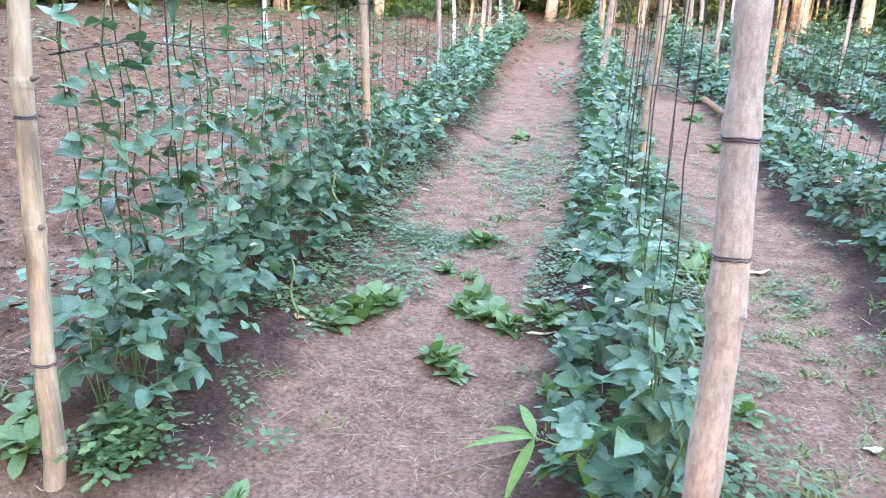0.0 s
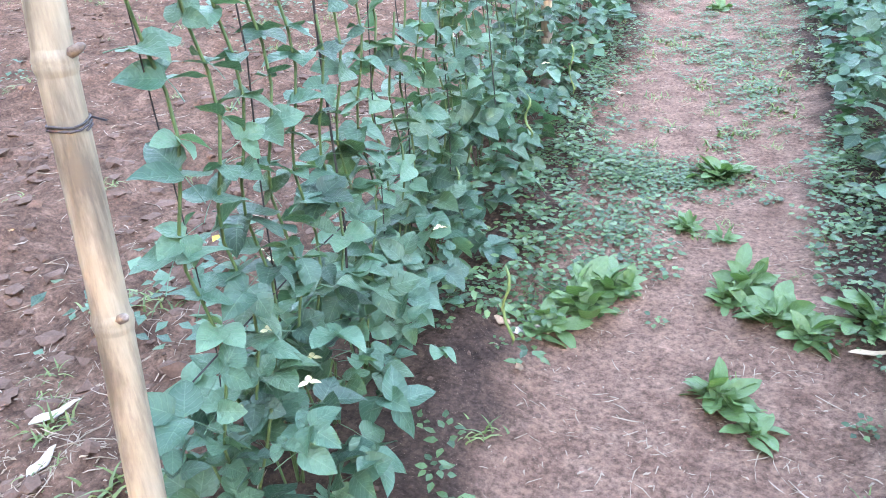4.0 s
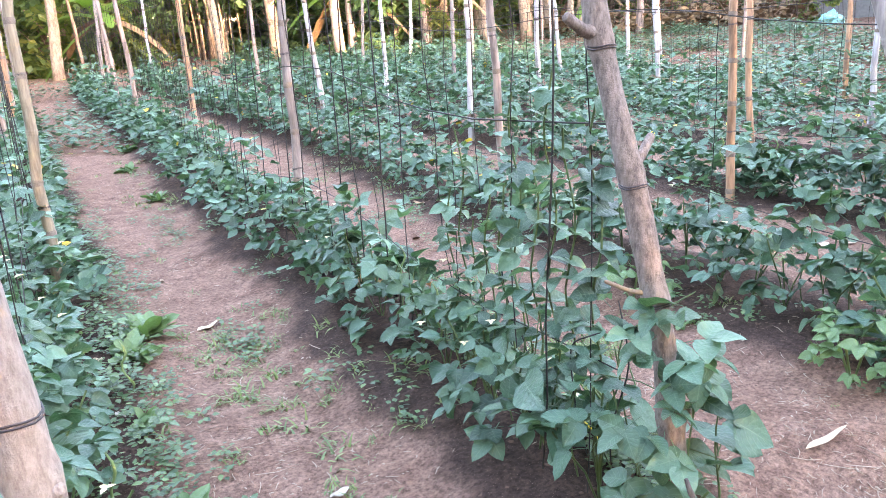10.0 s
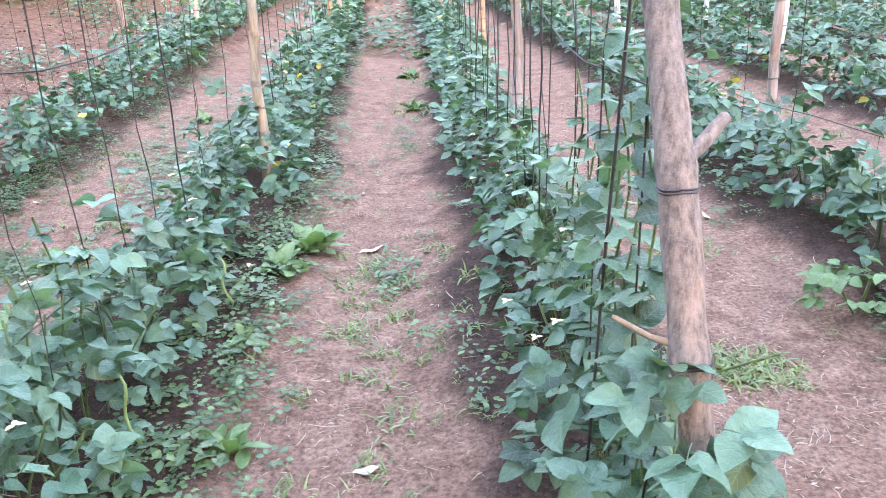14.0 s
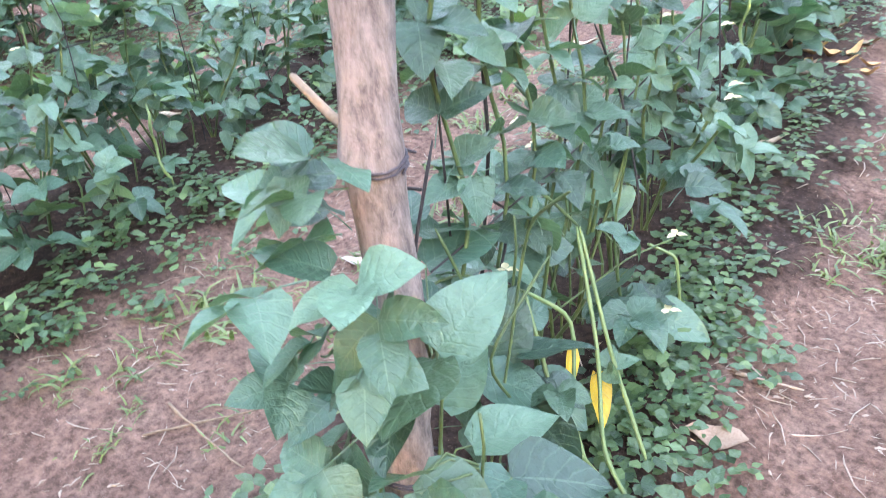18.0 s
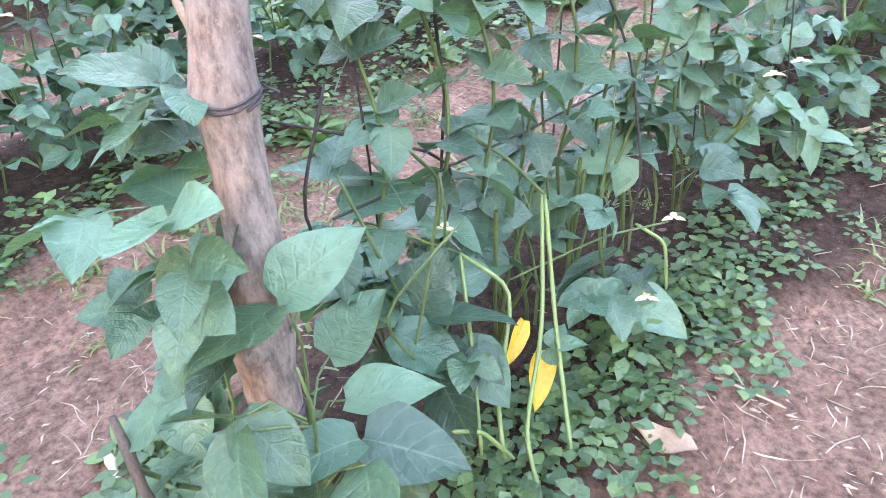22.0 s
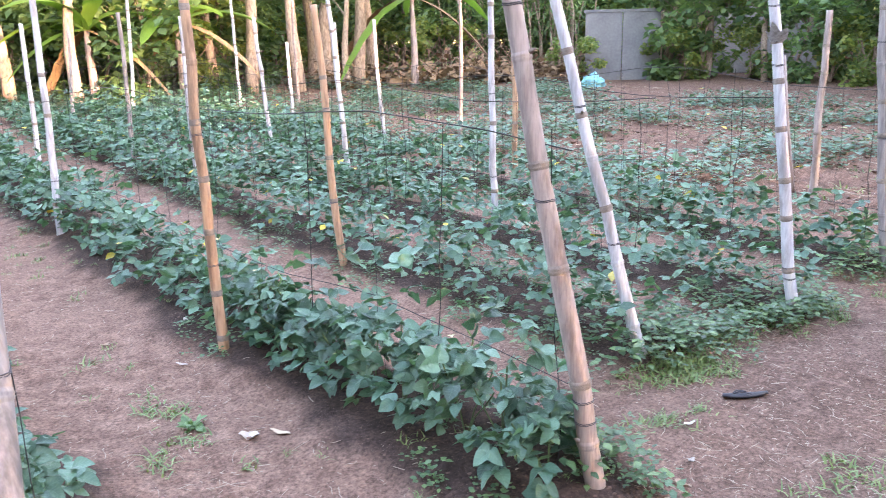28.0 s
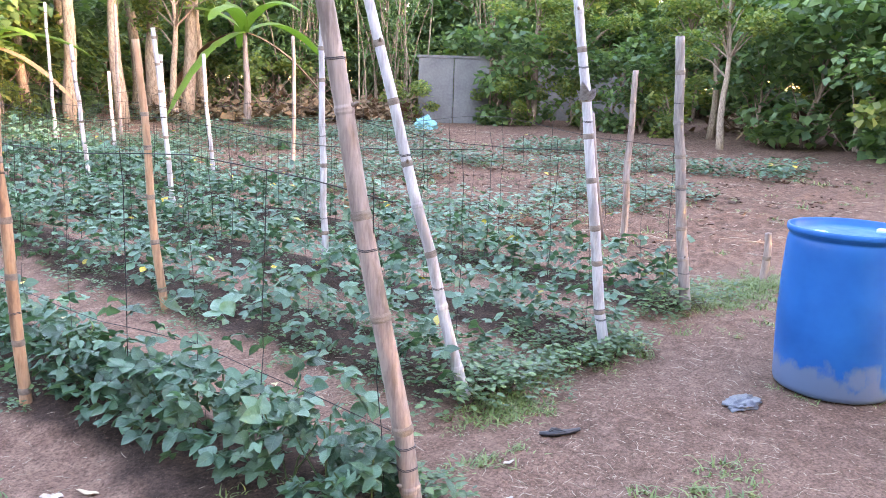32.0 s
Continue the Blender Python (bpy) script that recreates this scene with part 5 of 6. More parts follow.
strip("dry_leaf", -2.53, 0.8, 0.035, 0.022, 30, M_DRYROSE, "small curled dry leaf on a path", "dry leaf", 0.5, group=CHIPS)
strip("bamboo_chip", -0.72, 2.27, 0.13, 0.04, -65, M_CHIP, "pale dry sheath lying on a path", "bamboo chip", 0.5, group=CHIPS)
strip("dry_leaf", 0.97, 3.7, 0.1, 0.045, 40, M_DRYROSE, "reddish dry leaf lying on a path", "dry leaf", 0.5, group=CHIPS)
strip("dry_leaf", 0.27, 0.4, 0.1, 0.05, 105, M_DRYROSE, "large crumpled tan dry leaf lying beside a bed", "dry leaf", 0.3, group=CHIPS)
strip("bamboo_chip", 0.125, 1.48, 0.11, 0.022, -42, M_CHIP, "tan bamboo sliver lying beside a bed", "bamboo chip", 0.3, group=CHIPS)
strip("bamboo_chip", 0.86, 2.53, 0.09, 0.02, 10, M_CHIP, "pale bamboo sliver on a path", "bamboo chip", 0.3, group=CHIPS)
strip("bamboo_chip", 2.48, 0.73, 0.24, 0.035, 42, M_PALE_CHIP, "long bleached bamboo sliver on a path", "bamboo chip", 0.3, group=CHIPS)
strip("paper_scrap", 2.36, 1.52, 0.085, 0.06, 60, M_PALE_CHIP, "crumpled grey scrap on a path", "scrap", 0.6, group=CHIPS)
strip("bamboo_chip", 2.47, 1.46, 0.1, 0.025, 35, M_CHIP, "tan bamboo sliver on a path", "bamboo chip", 0.3, group=CHIPS)
strip("bamboo_chip", 0.8, 0.16, 0.2, 0.028, -85, M_CHIP, "long pale bamboo sliver on bare soil", "bamboo chip", 0.3, group=CHIPS)
strip("bamboo_chip", -3.55, 0.26, 0.13, 0.035, -30, M_PALE_CHIP, "bleached husk on loose soil", "husk", 0.5, group=CHIPS)
strip("bamboo_chip", -3.43, 0.1, 0.1, 0.035, 5, M_PALE_CHIP, "bleached husk on loose soil", "husk", 0.5, group=CHIPS)
strip("yellow_leaf", 1.82, 0.84, 0.075, 0.02, -70, M_YELLOW, "fallen yellow-green leaf on straw", "leaf", 0.3, group=CHIPS)
strip("clod_scrap", 0.66, 3.05, 0.08, 0.06, 20, M_CLOD, "dark lump of soil on a path", "clod", 0.6, group=CHIPS)
for i in range(26):
    strip("dry_leaf", 0.1 + wr.gauss(0, 0.09), 2.22 + wr.gauss(0, 0.1), wr.uniform(0.05, 0.09), wr.uniform(0.02, 0.04), wr.uniform(0, 360), M_WITHERED if i % 3 else M_DRYROSE, "withered yellow leaf in a small heap beside a bed", "dry leaf", 0.8, -0.3, group="heap of withered leaves")
for i in range(30):
    x, y = wr.choice(((-3.4, 2.5), (-4.2, 5), (-0.9, 1.5), (0.7, 1.5), (2.1, 2.2), (-2.1, 3.5), (3.3, 0.8), (5, 0.7)))
    strip("dry_leaf", x + wr.gauss(0, 0.45), y + wr.gauss(0, 0.8), wr.uniform(0.03, 0.08), wr.uniform(0.015, 0.035), wr.uniform(0, 360), wr.choice((M_CHIP, M_PALE_CHIP, M_DRYROSE)), "small pale dry leaf scrap on soil", "dry leaf", 0.5, group=CHIPS)

stick("charred_stick", (0.02, -0.21, gz(0.02, -0.21) - 0.04), (-0.081, -0.203, 0.346), 0.0095, M_CHAR, "charred split stick leaning beside a bean plant")
stick("twig", (0.26, 0.57, gz(0.26, 0.57) + 0.006), (0.37, 0.59, gz(0.37, 0.59) + 0.012), 0.003, M_STRAW, "curved dry twig on soil", "twig")
stick("twig", (0.25, 0.62, gz(0.25, 0.62) + 0.006), (0.31, 0.58, gz(0.31, 0.58) + 0.01), 0.0025, M_STRAW, "dry twig on soil", "twig")
stick("twig", (-0.66, 0.02, gz(-0.66, 0.02) + 0.006), (-0.5, 0.16, gz(-0.5, 0.16) + 0.008), 0.003, M_TWIG, "dry twig on soil", "twig")
stick("twig", (-0.68, 0.1, gz(-0.68, 0.1) + 0.005), (-0.42, 0.03, gz(-0.42, 0.03) + 0.008), 0.003, M_TWIG, "dry twig on soil", "twig")
stick("twig", (0.3, 2.75, gz(0.3, 2.75) + 0.006), (0.72, 2.74, gz(0.72, 2.74) + 0.006), 0.0035, M_TWIG, "long dry twig on a path", "twig")
stick("twig", (0.42, 1.3, gz(0.42, 1.3) + 0.006), (0.6, 1.05, gz(0.6, 1.05) + 0.006), 0.004, M_TWIG, "dry twig on a path", "twig")
stick("twig", (-1.9, 0.1, gz(-1.9, 0.1) + 0.006), (-1.6, 0.3, gz(-1.6, 0.3) + 0.006), 0.003, M_TWIG, "long dry twig on a path", "twig")
stick("dry_stick", (-0.4, -0.16, gz(-0.4, -0.16) + 0.01), (-0.24, -0.2, gz(-0.24, -0.2) + 0.015), 0.009, M_CHIP, "short tan stick lying among weeds")


# the bamboo shoot that leans into the first path
def bamboo_shoot():
    base = np.array((-1.30, -0.02, gz(-1.3, -0.02)))
    ob = empty("bamboo_shoot", base, "arching bamboo shoot with long bright green leaves", "bamboo shoot")
    pts = [np.array(p) for p in ((0, 0, 0), (-0.1, 0.03, 0.14), (-0.2, 0.0, 0.2), (-0.3, -0.05, 0.25))]
    v, t = ring_tube(pts, [0.005, 0.004, 0.003, 0.002], 6)
    part("stem", soup_of(v, t), M_STEM, ob)
    for i, (s, a, p, n) in enumerate(((3, 200, 0.2, 0.17), (3, 150, 0.05, 0.15), (3, 250, -0.3, 0.17), (3, 110, 0.3, 0.16), (2, 300, -0.3, 0.16), (2, 60, 0.3, 0.14), (1, 330, -0.1, 0.14), (2, 190, -0.5, 0.14), (1, 270, 0.2, 0.15))):
        v, t, uv = leaflet(n, 0.03, 7, 0.35, 0.3)
        lf = part("leaf", soup_of(v, t, uv), M_BANANA, ob)
        lf.matrix_basis = Matrix(leaf_pose(pts[s], radians(a), p, 1.0, 0).tolist())


bamboo_shoot()


# slipper, bag, stake
def slipper(x, y, turn):
    ob = empty("rubber_slipper", (x, y, gz(x, y)), "worn black rubber slipper lying on straw-strewn soil", "slipper")
    outline = [(0.035 * math.sin(a) * (1 + 0.25 * math.cos(a)) , 0.125 * math.cos(a)) for a in np.linspace(0, 2 * math.pi, 20, endpoint=False)]
    bm = bmesh.new()
    low = [bm.verts.new((px, py, 0.004 + 0.012 * (py / 0.125) ** 2)) for px, py in outline]
    high = [bm.verts.new((px * 0.97, py * 0.98, 0.022 + 0.014 * (py / 0.125) ** 2)) for px, py in outline]
    bm.faces.new(low[::-1])
    bm.faces.new(high)
    for i in range(20):
        j = (i + 1) % 20
        bm.faces.new((low[i], low[j], high[j], high[i]))
    part("sole", bm, M_RUBBER, ob)
    for side in (-1, 1):
        v, t = ring_tube([(0, 0.075, 0.025), (0.015 * side, 0.04, 0.05), (0.033 * side, -0.02, 0.03)], [0.004, 0.006, 0.005], 6)
        part("strap", soup_of(v, t), M_RUBBER, ob)
    ob.rotation_euler = (0, radians(12), radians(turn))
    ob.scale = (0.85, 0.85, 0.6)


M_RUBBER = plain("black_rubber", (0.012, 0.012, 0.015), (0.04, 0.04, 0.05), 30, 0.6)
slipper(4.25, 0.517, 60)


def crumpled(name, x, y, sx, sy, h, mat, label, category, seed):
    bm = bmesh.new()
    bmesh.ops.create_icosphere(bm, subdivisions=4, radius=1.0)
    for v in bm.verts:
        n = noise.noise(v.co * 2.1 + Vector((seed, 0, 0))) * 0.45 + noise.noise(v.co * 5 + Vector((0, seed, 0))) * 0.25
        v.co *= 1 + n
        v.co.x, v.co.y, v.co.z = v.co.x * sx, v.co.y * sy, max(0.0, v.co.z * h * (0.6 + 0.4 * abs(math.sin(9 * v.co.x / sx))) + h * 0.35)
    ob = part(name, bm, mat)
    ob.location = (x, y, gz(x, y))
    return tagged(ob, label, category)


M_BAGGREY = plain("grey_plastic_film", (0.035, 0.04, 0.055), (0.11, 0.12, 0.15), 25, 0.35, spec=0.6)
M_TEAL = plain("teal_plastic_sheet", (0.07, 0.27, 0.32), (0.2, 0.46, 0.5), 6, 0.5)
crumpled("plastic_bag", 5.25, 0.075, 0.12, 0.075, 0.022, M_BAGGREY, "flattened dark grey plastic bag lying on soil", "plastic bag", 3.0)
STAKE_LABEL = "short cut bamboo stake standing in tilled soil"
bamboo_post((8.13, 1.1), (8.14, 1.11, gz(8.13, 1.1) + 0.415), 0.034, M_TAN, 91, [0.2], (), STAKE_LABEL, "bamboo_stake")


# ---------------------------------------------------------------- plants at the third post, seen close
def single_leaf(parent, base, tip, mat, width=0.7, fold=0.15, droop=0.22, face=0.0):
    """One leaflet from its base to its tip."""
    b, e = np.array(base, float), np.array(tip, float)
    n = float(np.linalg.norm(e - b))
    v, t, uv = broad_leaf(n * 1.08, n * width, 14, 10, droop, fold + 0.15, 0.016, 0.05, n)
    rot = turn_to(e - b + np.array((0, 0, droop * n * 0.8)), face)
    lf = part("leaf", soup_of(v, t, uv), mat, parent)
    lf.matrix_basis = Matrix(placed(rot, b).tolist())
    return lf


FRONT = ((0.084, 0.009, 0.427, 0.121, 0.085, 0.467), (-0.003, 0.005, 0.42, 0.0, -0.06, 0.447), (0.014, -0.003, 0.425, 0.018, 0.014, 0.5), (0.086, 0.005, 0.42, 0.088, -0.088, 0.409), (0.115, -0.075, 0.346, 0.102, -0.136, 0.383),
         (0.107, -0.072, 0.34, 0.17, -0.06, 0.29), (0.12, -0.084, 0.336, 0.175, -0.135, 0.283), (0.151, 0.03, 0.253, 0.13, -0.06, 0.26), (0.142, 0.042, 0.237, 0.227, 0.095, 0.209), (0.179, 0.014, 0.247, 0.245, -0.039, 0.195),
         (0.077, 0.07, 0.232, 0.14, 0.145, 0.236), (0.02, 0.095, 0.252, 0.044, 0.16, 0.309), (0.153, -0.042, 0.194, 0.143, -0.112, 0.211), (-0.049, 0.195, 0.385, 0.006, 0.269, 0.396), (0.065, -0.041, 0.389, 0.083, -0.103, 0.368))
BEHIND = ((0.018, 0.238, 0.218, 0.032, 0.285, 0.295), (0.019, 0.2, 0.221, 0.1, 0.225, 0.179), (0.049, 0.25, 0.227, 0.125, 0.3, 0.232), (0.088, 0.208, 0.179, 0.155, 0.185, 0.126), (0.047, 0.289, 0.156, 0.125, 0.285, 0.101),
          (-0.018, 0.647, 0.219, -0.036, 0.566, 0.17), (-0.097, 0.494, 0.203, -0.137, 0.425, 0.232), (-0.121, 0.538, 0.188, -0.071, 0.594, 0.218), (0.035, 0.532, 0.088, 0.086, 0.578, 0.11), (0.126, 0.597, 0.089, 0.214, 0.597, 0.058),
          (0.068, 0.654, 0.126, 0.026, 0.557, 0.085), (-0.027, 0.75, 0.173, -0.056, 0.735, 0.248), (0.127, 0.082, 0.181, 0.195, 0.012, 0.116), (0.168, -0.081, 0.198, 0.205, -0.033, 0.207), (-0.125, 0.434, 0.287, -0.17, 0.316, 0.273))


def close_plant(name_label, leaves, stems, seed):
    r = random.Random(seed)
    g = gz(*stems[0]) - 0.068
    ob = empty("bean_plant", (-0.015, -0.062, 0.068), name_label, "bean plant", "bean plants in rows")
    for row in leaves:
        b, e = np.array(row[:3]), np.array(row[3:])
        single_leaf(ob, b, e + (e - b) * 0.1, M_BEAN, r.uniform(0.74, 0.88), r.uniform(0.0, 0.12), r.uniform(0.1, 0.3), r.uniform(-0.9, 0.3))
        sx, sy = min(stems, key=lambda q: math.hypot(q[0] - b[0], q[1] - b[1]))
        way = np.array((sx, sy, max(g, b[2] - 0.03)))
        mid = (b + way) / 2 + np.array((r.gauss(0, 0.008), r.gauss(0, 0.008), 0.015))
        v, t = ring_tube([b, mid, way], [0.0014, 0.0016, 0.002], 5, False)
        part("leaf_stalk", soup_of(v, t), M_STEM, ob)
    for sx, sy in stems:
        pts = [(sx + 0.008 * math.sin(i), sy + 0.008 * math.cos(i), g - 0.02 + i * 0.055) for i in range(9)]
        v, t = ring_tube(pts, [0.004 - 0.0003 * i for i in range(9)], 7)
        part("stem", soup_of(v, t), M_STEM, ob)
    return ob


plant_a = close_plant("large-leaved green bean plant climbing round a wooden post", FRONT, ((0.06, 0.03), (0.14, -0.02), (0.03, -0.05)), 1)
for b, e in (((-0.05, 0.02, 0.62), (-0.115, 0.0, 0.635)), ((-0.02, 0.02, 0.62), (0.035, 0.0, 0.61)), ((-0.05, 0.015, 0.62), (-0.05, -0.06, 0.66)), ((-0.03, 0.0, 0.5), (-0.1, -0.03, 0.52)), ((0.0, 0.0, 0.47), (0.06, -0.03, 0.45))):
    single_leaf(plant_a, b, e, M_BEAN, 0.75, 0.12, 0.2, 0.3)
lr = random.Random(91)
# leaves that climb the near side of the post
for i in range(22):
    z, out = lr.uniform(0.16, 0.62), lr.uniform(0.02, 0.13)
    a = math.radians(225) + lr.gauss(0, 0.8)
    lf = part("leaf", lr.choice(LEAF_MESHES), None, plant_a)
    lf.matrix_basis = Matrix(leaf_pose((0.015 + out * math.cos(a) * 0.6, 0.02 + out * math.sin(a) * 0.6, z), a, lr.gauss(-0.1, 0.35), lr.uniform(0.75, 1.05) * (1.15 - 0.5 * z), lr.gauss(0, 0.3)).tolist())
for hx, hy, n, wide, tall_by in ((-0.06, -0.13, 10, 0.12, 0.26), (-1.3, -0.16, 20, 0.12, 0.42), (1.36, 0.3, 16, 0.14, 0.34)):
    head_plant = empty("bean_plant", (hx, hy, gz(hx, hy)), "leafy green bean plant at the foot of a post", "bean plant", "bean plants in rows")
    part("stem", stalk_soup([([(0, 0, -0.02), (lr.gauss(0, 0.03), lr.gauss(0, 0.03), tall_by * 0.5), (lr.gauss(0, 0.05), lr.gauss(0, 0.05), tall_by)], 0.0034) for _ in range(3)]), M_STEM, head_plant)
    for i in range(n):
        a, q = lr.uniform(0, 6.28), math.sqrt(lr.uniform(0.05, 1))
        lf = part("leaf", lr.choice(LEAF_MESHES), None, head_plant)
        lf.matrix_basis = Matrix(leaf_pose((wide * 0.6 * q * math.cos(a), wide * 0.6 * q * math.sin(a), tall_by * (0.12 + 0.85 * lr.random() * (1.1 - 0.5 * q))), a, lr.gauss(0.0, 0.35), lr.uniform(0.7, 1.1), lr.gauss(0, 0.35)).tolist())
plant_b = close_plant("bean plant with long hanging pods and two yellow leaves", BEHIND, ((0.02, 0.3), (-0.03, 0.52), (0.06, 0.62)), 2)
single_leaf(plant_b, (0.058, 0.42, 0.117), (0.074, 0.365, 0.075), M_YELLOW, 0.42, 0.3, 0.1, 0.8).name = "yellow_leaf"
single_leaf(plant_b, (0.104, 0.405, 0.093), (0.14, 0.35, 0.039), M_YELLOW, 0.5, 0.25, 0.1, 0.6).name = "yellow_leaf"


def hanging(parent, pts, radius, mat, name, label=""):
    p = np.array(pts, float)
    n = 16
    s = np.linspace(0, len(p) - 1, n)
    # smooth curve through the given places
    c = np.column_stack([np.interp(s, np.arange(len(p)), p[:, i]) for i in range(3)])
    for _ in range(2):
        c[1:-1] = (c[:-2] + 2 * c[1:-1] + c[2:]) / 4
    rad = [radius * (0.5 if i in (0, n - 1) else 1 + 0.07 * math.sin(2.4 * i)) for i in range(n)]
    v, t = ring_tube(c, rad, 7)
    part(name, soup_of(v, t), mat, parent, label)


POD = "long slender green bean pod"
hanging(plant_b, [(0.038, 0.497, 0.295), (0.121, 0.416, 0.141), (0.219, 0.326, 0.013)], 0.0034, M_POD, "pod", POD)
hanging(plant_b, [(0.034, 0.495, 0.295), (0.11, 0.4, 0.14), (0.158, 0.297, 0.045), (0.222, 0.251, -0.001)], 0.0035, M_POD, "pod", POD)
hanging(plant_b, [(0.022, 0.33, 0.276), (0.082, 0.281, 0.162), (0.147, 0.219, 0.056)], 0.0032, M_POD, "pod", POD)
hanging(plant_b, [(0.022, 0.33, 0.276), (0.083, 0.37, 0.22), (0.115, 0.29, 0.09), (0.16, 0.25, 0.03)], 0.0034, M_POD, "pod", POD)
hanging(plant_a, [(-0.032, 0.142, 0.3), (-0.03, 0.17, 0.375), (-0.014, 0.227, 0.36), (0.022, 0.33, 0.276)], 0.0022, M_STEM, "flower_stalk")
hanging(plant_b, [(-0.03, 0.42, 0.4), (0.0, 0.46, 0.36), (0.036, 0.497, 0.295)], 0.0026, M_STEM, "flower_stalk")
hanging(plant_b, [(0.145, 0.171, 0.142), (0.16, 0.21, 0.12), (0.172, 0.257, 0.035)], 0.0032, M_POD, "pod", POD)
hanging(plant_b, [(0.03, 0.42, 0.18), (0.09, 0.58, 0.2), (0.131, 0.7, 0.18)], 0.0018, M_STEM, "flower_stalk")
hanging(plant_b, [(0.1, 0.65, 0.19), (0.15, 0.66, 0.17), (0.163, 0.654, 0.083)], 0.003, M_POD, "pod", POD)
for at in ((0.131, 0.715, 0.18), (0.16, 0.6, 0.1)):
    flower(plant_b, at, wr)


vr = random.Random(88)
for i in range(7):
    x, y, h = vr.uniform(-0.03, 0.06), vr.uniform(0.1, 0.75), vr.uniform(0.35, 0.6)
    hanging(plant_b if y > 0.3 else plant_a, [(x, y, gz(x, y)), (x + vr.gauss(0, 0.03), y + vr.gauss(0, 0.04), h * 0.4), (x + vr.gauss(0, 0.03), y + vr.gauss(0, 0.06), h * 0.75), (x + vr.gauss(0, 0.05), y + vr.gauss(0, 0.1), h)], 0.0022, M_STEM if i % 3 else M_STRING, "vine")


# ---------------------------------------------------------------- the edge of the field beyond the rows
def banana(x, y, height, seed, label="banana plant with torn arching leaves at the field's edge"):
    r = random.Random(seed)
    ob = empty("banana_plant", (x, y, gz(x, y)), label, "banana plant", "banana plants")
    v, t = ring_tube([(0.02 * math.sin(i), 0.02 * math.cos(i), -0.1 + height * 0.55 * i / 6) for i in range(7)], [0.13 - 0.012 * i for i in range(7)], 10)
    part("trunk", soup_of(v, t), M_TAN, ob)
    for i in range(9):
        a = i * 2.4 + r.uniform(-0.3, 0.3)
        n = height * r.uniform(0.5, 0.75)
        lift = r.uniform(0.5, 1.35) if i < 6 else r.uniform(-0.3, 0.2)
        verts, uv = [], []
        seg = 14
        for j in range(seg + 1):
            s = j / seg
            w = 0.24 * math.sin(math.pi * min(1, 0.06 + s * 0.94)) ** 0.6 * (1 if j < seg else 0)
            along_y = n * s * math.cos(lift * (1 - s))
            up = n * (math.sin(lift) * s - 0.75 * s * s)
            for side in (-1, 0, 1):
                tear = 0.55 + 0.45 * r.random() if side and i > 2 else 1
                verts.append((side * w * tear, along_y, up - abs(side) * 0.3 * w))
                uv.append((0.5 + 0.5 * side, s))
        tr = []
        for j in range(seg):
            for c in (0, 1):
                q = (j * 3 + c, j * 3 + c + 1, j * 3 + 4 + c, j * 3 + 3 + c)
                tr += [(q[0], q[1], q[2]), (q[0], q[2], q[3])]
        lf = part("leaf", soup_of(np.array(verts), np.array(tr), np.array(uv)), M_BANANA if i < 7 else M_DRY, ob, "" if i < 7 else "withered brown banana leaf")
        lf.matrix_basis = pose(0, 0, height * 0.53, 0, 0, math.degrees(a))


for ang, d, h, s in ((34.2, 24.0, 4.8, 1), (13.0, 21.5, 3.4, 2), (18.5, 22.5, 3.6, 3), (70.5, 24.0, 1.9, 4), (-3.0, 22.5, 2.6, 5)):
    x, y = polar(ang, d)
    banana(x, y, h, s)


def slab(parent, name, size, place, mat, turn=0.0):
    bm = bmesh.new()
    bmesh.ops.create_cube(bm, size=1.0)
    for v in bm.verts:
        v.co.x, v.co.y, v.co.z = v.co.x * size[0], v.co.y * size[1], v.co.z * size[2]
    bmesh.ops.bevel(bm, geom=bm.edges[:], offset=0.012, segments=2, affect="EDGES")
    ob = part(name, bm, mat, parent)
    for p in ob.data.polygons:
        p.use_smooth = False
    ob.matrix_basis = pose(*place, 0, 0, turn)
    return ob


M_CONCRETE = plain("stained_concrete", (0.1, 0.1, 0.103), (0.21, 0.207, 0.21), 1.6, 0.9, bumps=0.5)
M_LIME = plain("whitewashed_wall", (0.2, 0.19, 0.19), (0.34, 0.33, 0.32), 2.0, 0.85)

x, y = polar(48.4, 26.5)
wall = empty("concrete_wall", (x, y, gz(x, y)), "grey stained concrete wall half hidden by creepers", "wall")
for i in range(2):
    slab(wall, "panel", (1.13, 0.14, 2.1), (-0.58 + 1.15 * i, 0, 0.95), M_CONCRETE)
slab(wall, "coping", (2.4, 0.2, 0.09), (0, 0, 2.05), M_CONCRETE)
wall.rotation_euler = (0, 0, radians(-46))
x, y = polar(57.6, 29.5)
white_wall = empty("boundary_wall", (x, y, gz(x, y)), "whitewashed boundary wall glimpsed behind trees", "wall")
for i in range(3):
    slab(white_wall, "panel", (1.17, 0.14, 2.2), (-1.2 + 1.2 * i, 0, 0.85), M_LIME)
for i in range(4):
    slab(white_wall, "pillar", (0.2, 0.24, 2.3), (-1.8 + 1.2 * i, 0, 0.9), M_LIME)
slab(white_wall, "coping", (3.9, 0.22, 0.09), (0, 0, 2.08), M_LIME)
white_wall.rotation_euler = (0, 0, radians(-56))

x, y = polar(46.6, 23.2)
crumpled("plastic_sheet", x, y, 0.34, 0.25, 0.3, M_TEAL, "heap of teal plastic sheet on the ground at the field's edge", "plastic sheet", 8.0)


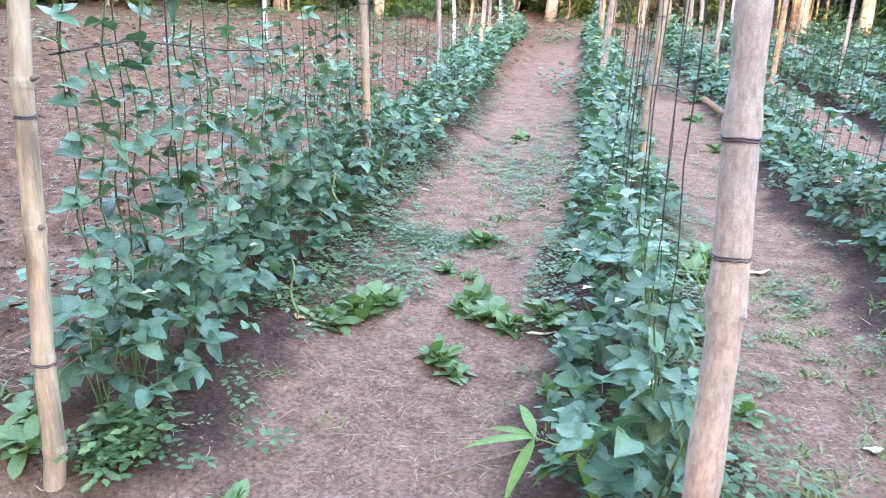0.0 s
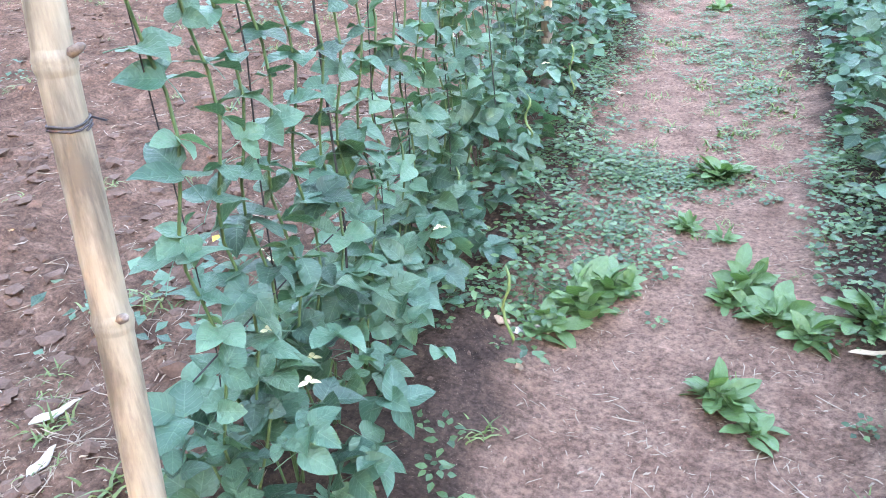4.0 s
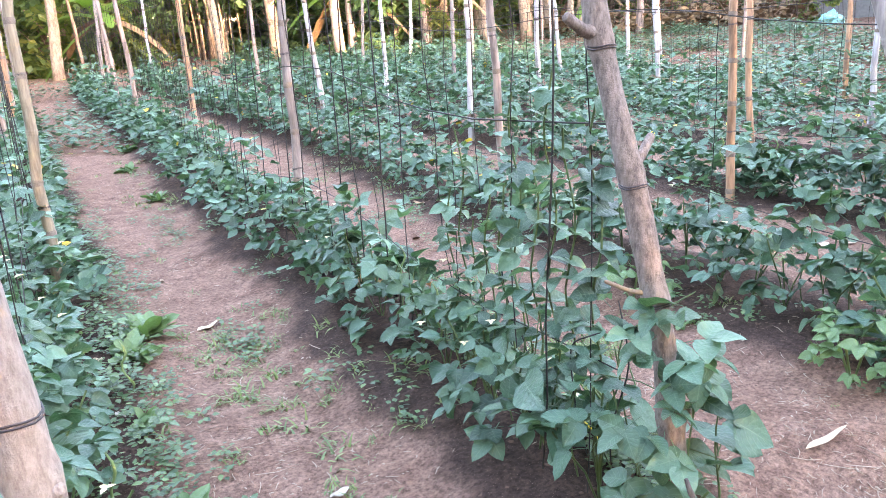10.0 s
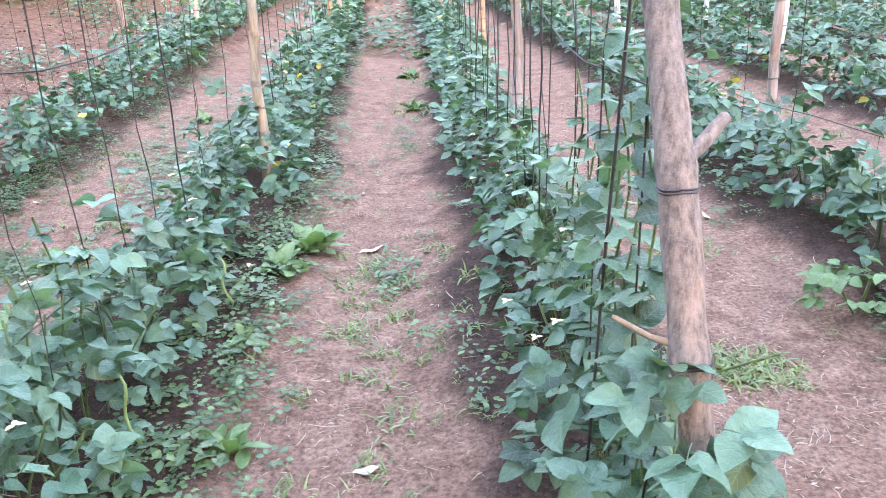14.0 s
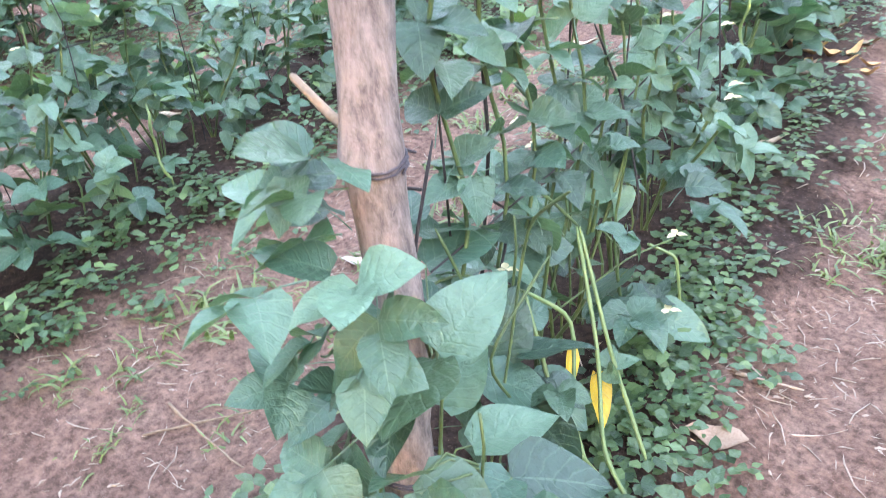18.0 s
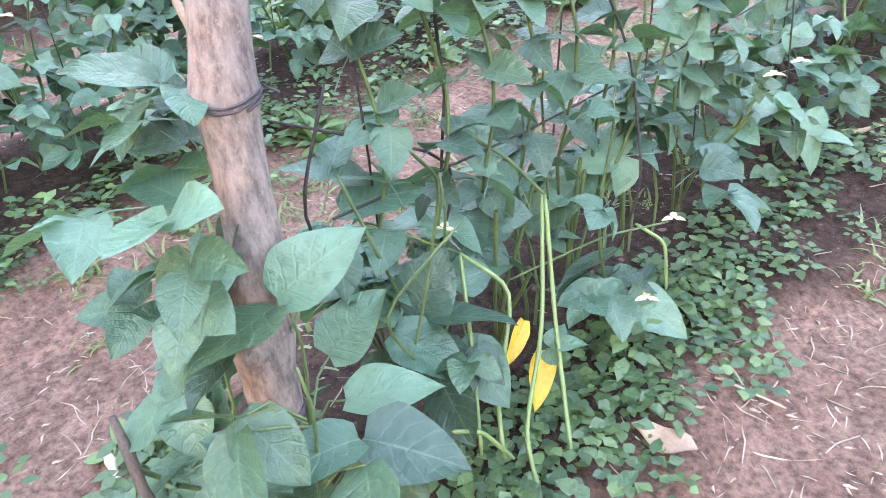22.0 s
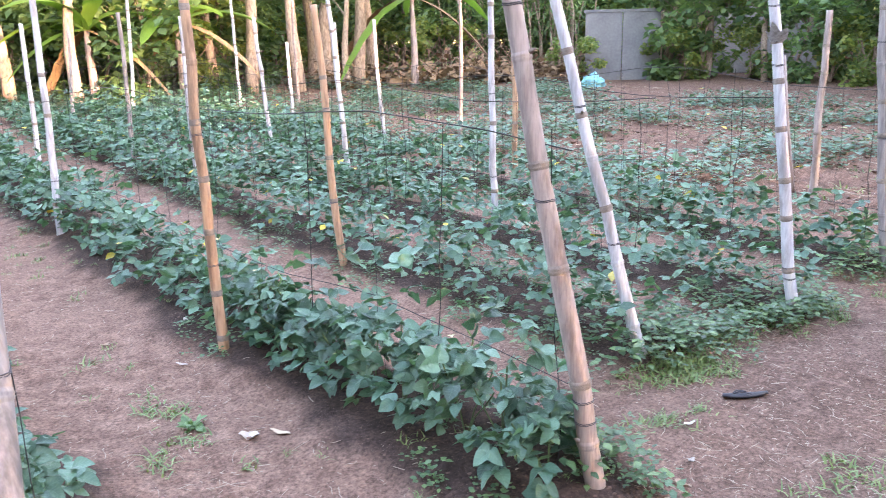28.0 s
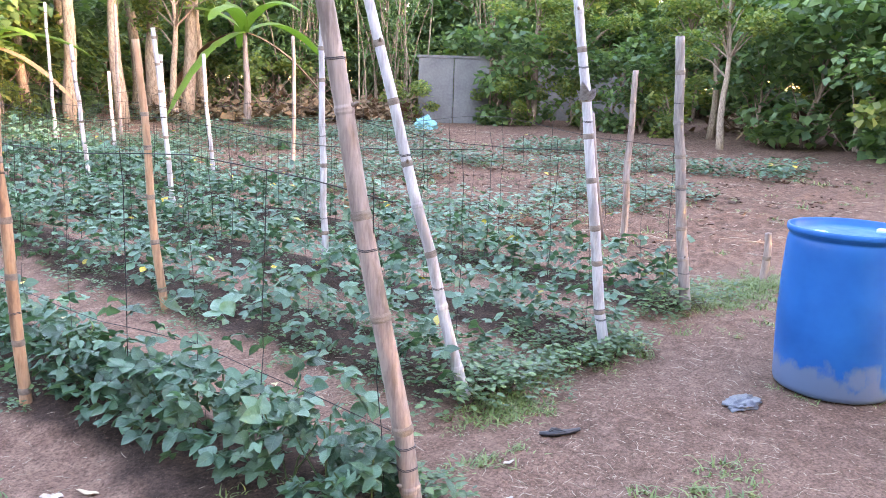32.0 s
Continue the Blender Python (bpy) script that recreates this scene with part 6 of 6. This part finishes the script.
def brush_heap(ang, d, seed):
    """A pile of dry bamboo and banana waste."""
    r = random.Random(seed)
    x, y = polar(ang, d)
    ob = empty("brush_heap", (x, y, gz(x, y)), "heap of dry brown bamboo twigs and withered leaves", "brush heap", "brush heaps")
    for _ in range(36):
        a, e = r.uniform(0, 6.28), r.uniform(0.05, 0.9)
        n = r.uniform(0.8, 2.2)
        b = np.array((r.gauss(0, 0.8), r.gauss(0, 0.6), r.uniform(0, 0.3)))
        w = b + n * np.array((math.cos(a) * math.cos(e), math.sin(a) * math.cos(e), math.sin(e)))
        v, t = ring_tube([b, (b + w) / 2 + np.array((0, 0, 0.1)), w], [0.014, 0.01, 0.004], 5)
        part("twig", soup_of(v, t), M_TWIG, ob)
    s = Soup()
    mats = [leaf_pose((r.gauss(0, 0.9), r.gauss(0, 0.7), abs(r.gauss(0, 0.28))), r.uniform(0, 6.28), r.uniform(-0.5, 0.5), r.uniform(0.6, 1.5), r.uniform(-1, 1)) for _ in range(500)]
    s.many(small_leaf(0.22), np.array(mats))
    tagged(part("dry_leaves", s, M_DRY, ob), kind="stuff")


for i, (ang, d) in enumerate(((36.5, 25), (39.0, 25.5), (42, 26), (69, 27), (31, 25.5))):
    brush_heap(ang, d, 400 + i)


def bamboo_clump(ang, d, seed, n=26):
    r = random.Random(seed)
    x, y = polar(ang, d)
    ob = empty("bamboo_clump", (x, y, gz(x, y)), "clump of tall thin bamboo with fine leaves", "bamboo clump", "bamboo clumps")
    leaves = []
    for _ in range(n):
        a = r.uniform(0, 6.28)
        b = np.array((r.gauss(0, 0.5), r.gauss(0, 0.5), -0.1))
        h = r.uniform(6, 9)
        out = r.uniform(0.5, 2.4)
        pts = [b + np.array((math.cos(a) * out * s * s, math.sin(a) * out * s * s, h * s * (1 - 0.12 * s))) for s in np.linspace(0, 1, 8)]
        v, t = ring_tube(pts, [0.035 - 0.0035 * i for i in range(8)], 6)
        part("culm", soup_of(v, t), M_TRUNK, ob)
        for _ in range(70):
            s = r.uniform(0.25, 1)
            p = b + np.array((math.cos(a) * out * s * s, math.sin(a) * out * s * s, h * s * (1 - 0.12 * s))) + np.array((r.gauss(0, 0.4), r.gauss(0, 0.4), r.gauss(0, 0.3)))
            leaves.append(leaf_pose(p, r.uniform(0, 6.28), r.uniform(-1.2, 0.2), r.uniform(0.8, 1.4), r.uniform(-0.5, 0.5)))
    s = Soup()
    v, t, uv = small_leaf(0.24)
    v = v * np.array((0.35, 1, 1))
    s.many((v, t, uv), np.array(leaves))
    part("foliage", s, M_TREE, ob)


for i, (ang, d) in enumerate(((44, 29), (51.5, 31), (38, 30), (5, 26), (-20, 25))):
    bamboo_clump(ang, d, 500 + i)


def palm(ang, d, h, seed):
    r = random.Random(seed)
    x, y = polar(ang, d)
    ob = empty("coconut_palm", (x, y, gz(x, y)), "coconut palm with drooping yellow-green fronds", "palm", "palms")
    v, t = ring_tube([(0.1 * math.sin(i * 0.7), 0, -0.2 + h * i / 10) for i in range(11)], [0.19 - 0.006 * i for i in range(11)], 9)
    part("trunk", soup_of(v, t), M_TRUNK, ob)
    for i in range(13):
        s = Soup()
        lift, n = r.uniform(-0.5, 1.0), r.uniform(2.2, 3.0)
        rib = [np.array((0, n * q * math.cos(lift * (1 - q)), n * (math.sin(lift) * q - 0.65 * q * q))) for q in np.linspace(0, 1, 9)]
        v, t = ring_tube(rib, [0.025 - 0.0025 * j for j in range(9)], 5)
        s.add(v, t)
        lf = leaflet(0.6, 0.05, 3, 0.6, 0.2)
        mats = []
        for q in np.linspace(0.15, 1, 34):
            c = np.array([np.interp(q, np.linspace(0, 1, 9), [p[j] for p in rib]) for j in range(3)])
            for side in (-1, 1):
                mats.append(placed(turn_to((side, 0.5, -0.5)), c, 1.1 - 0.6 * abs(q - 0.5)))
        s.many(lf, np.array(mats))
        fr = part("frond", s, M_TREE_LIGHT if i % 3 else M_TREE, ob)
        fr.matrix_basis = pose(0, 0, h, 0, 0, i * 137.5)


for i, (ang, d, h) in enumerate(((31.0, 28, 5.2), (23, 26, 5.0), (27, 29, 6))):
    palm(ang, d, h, 600 + i)
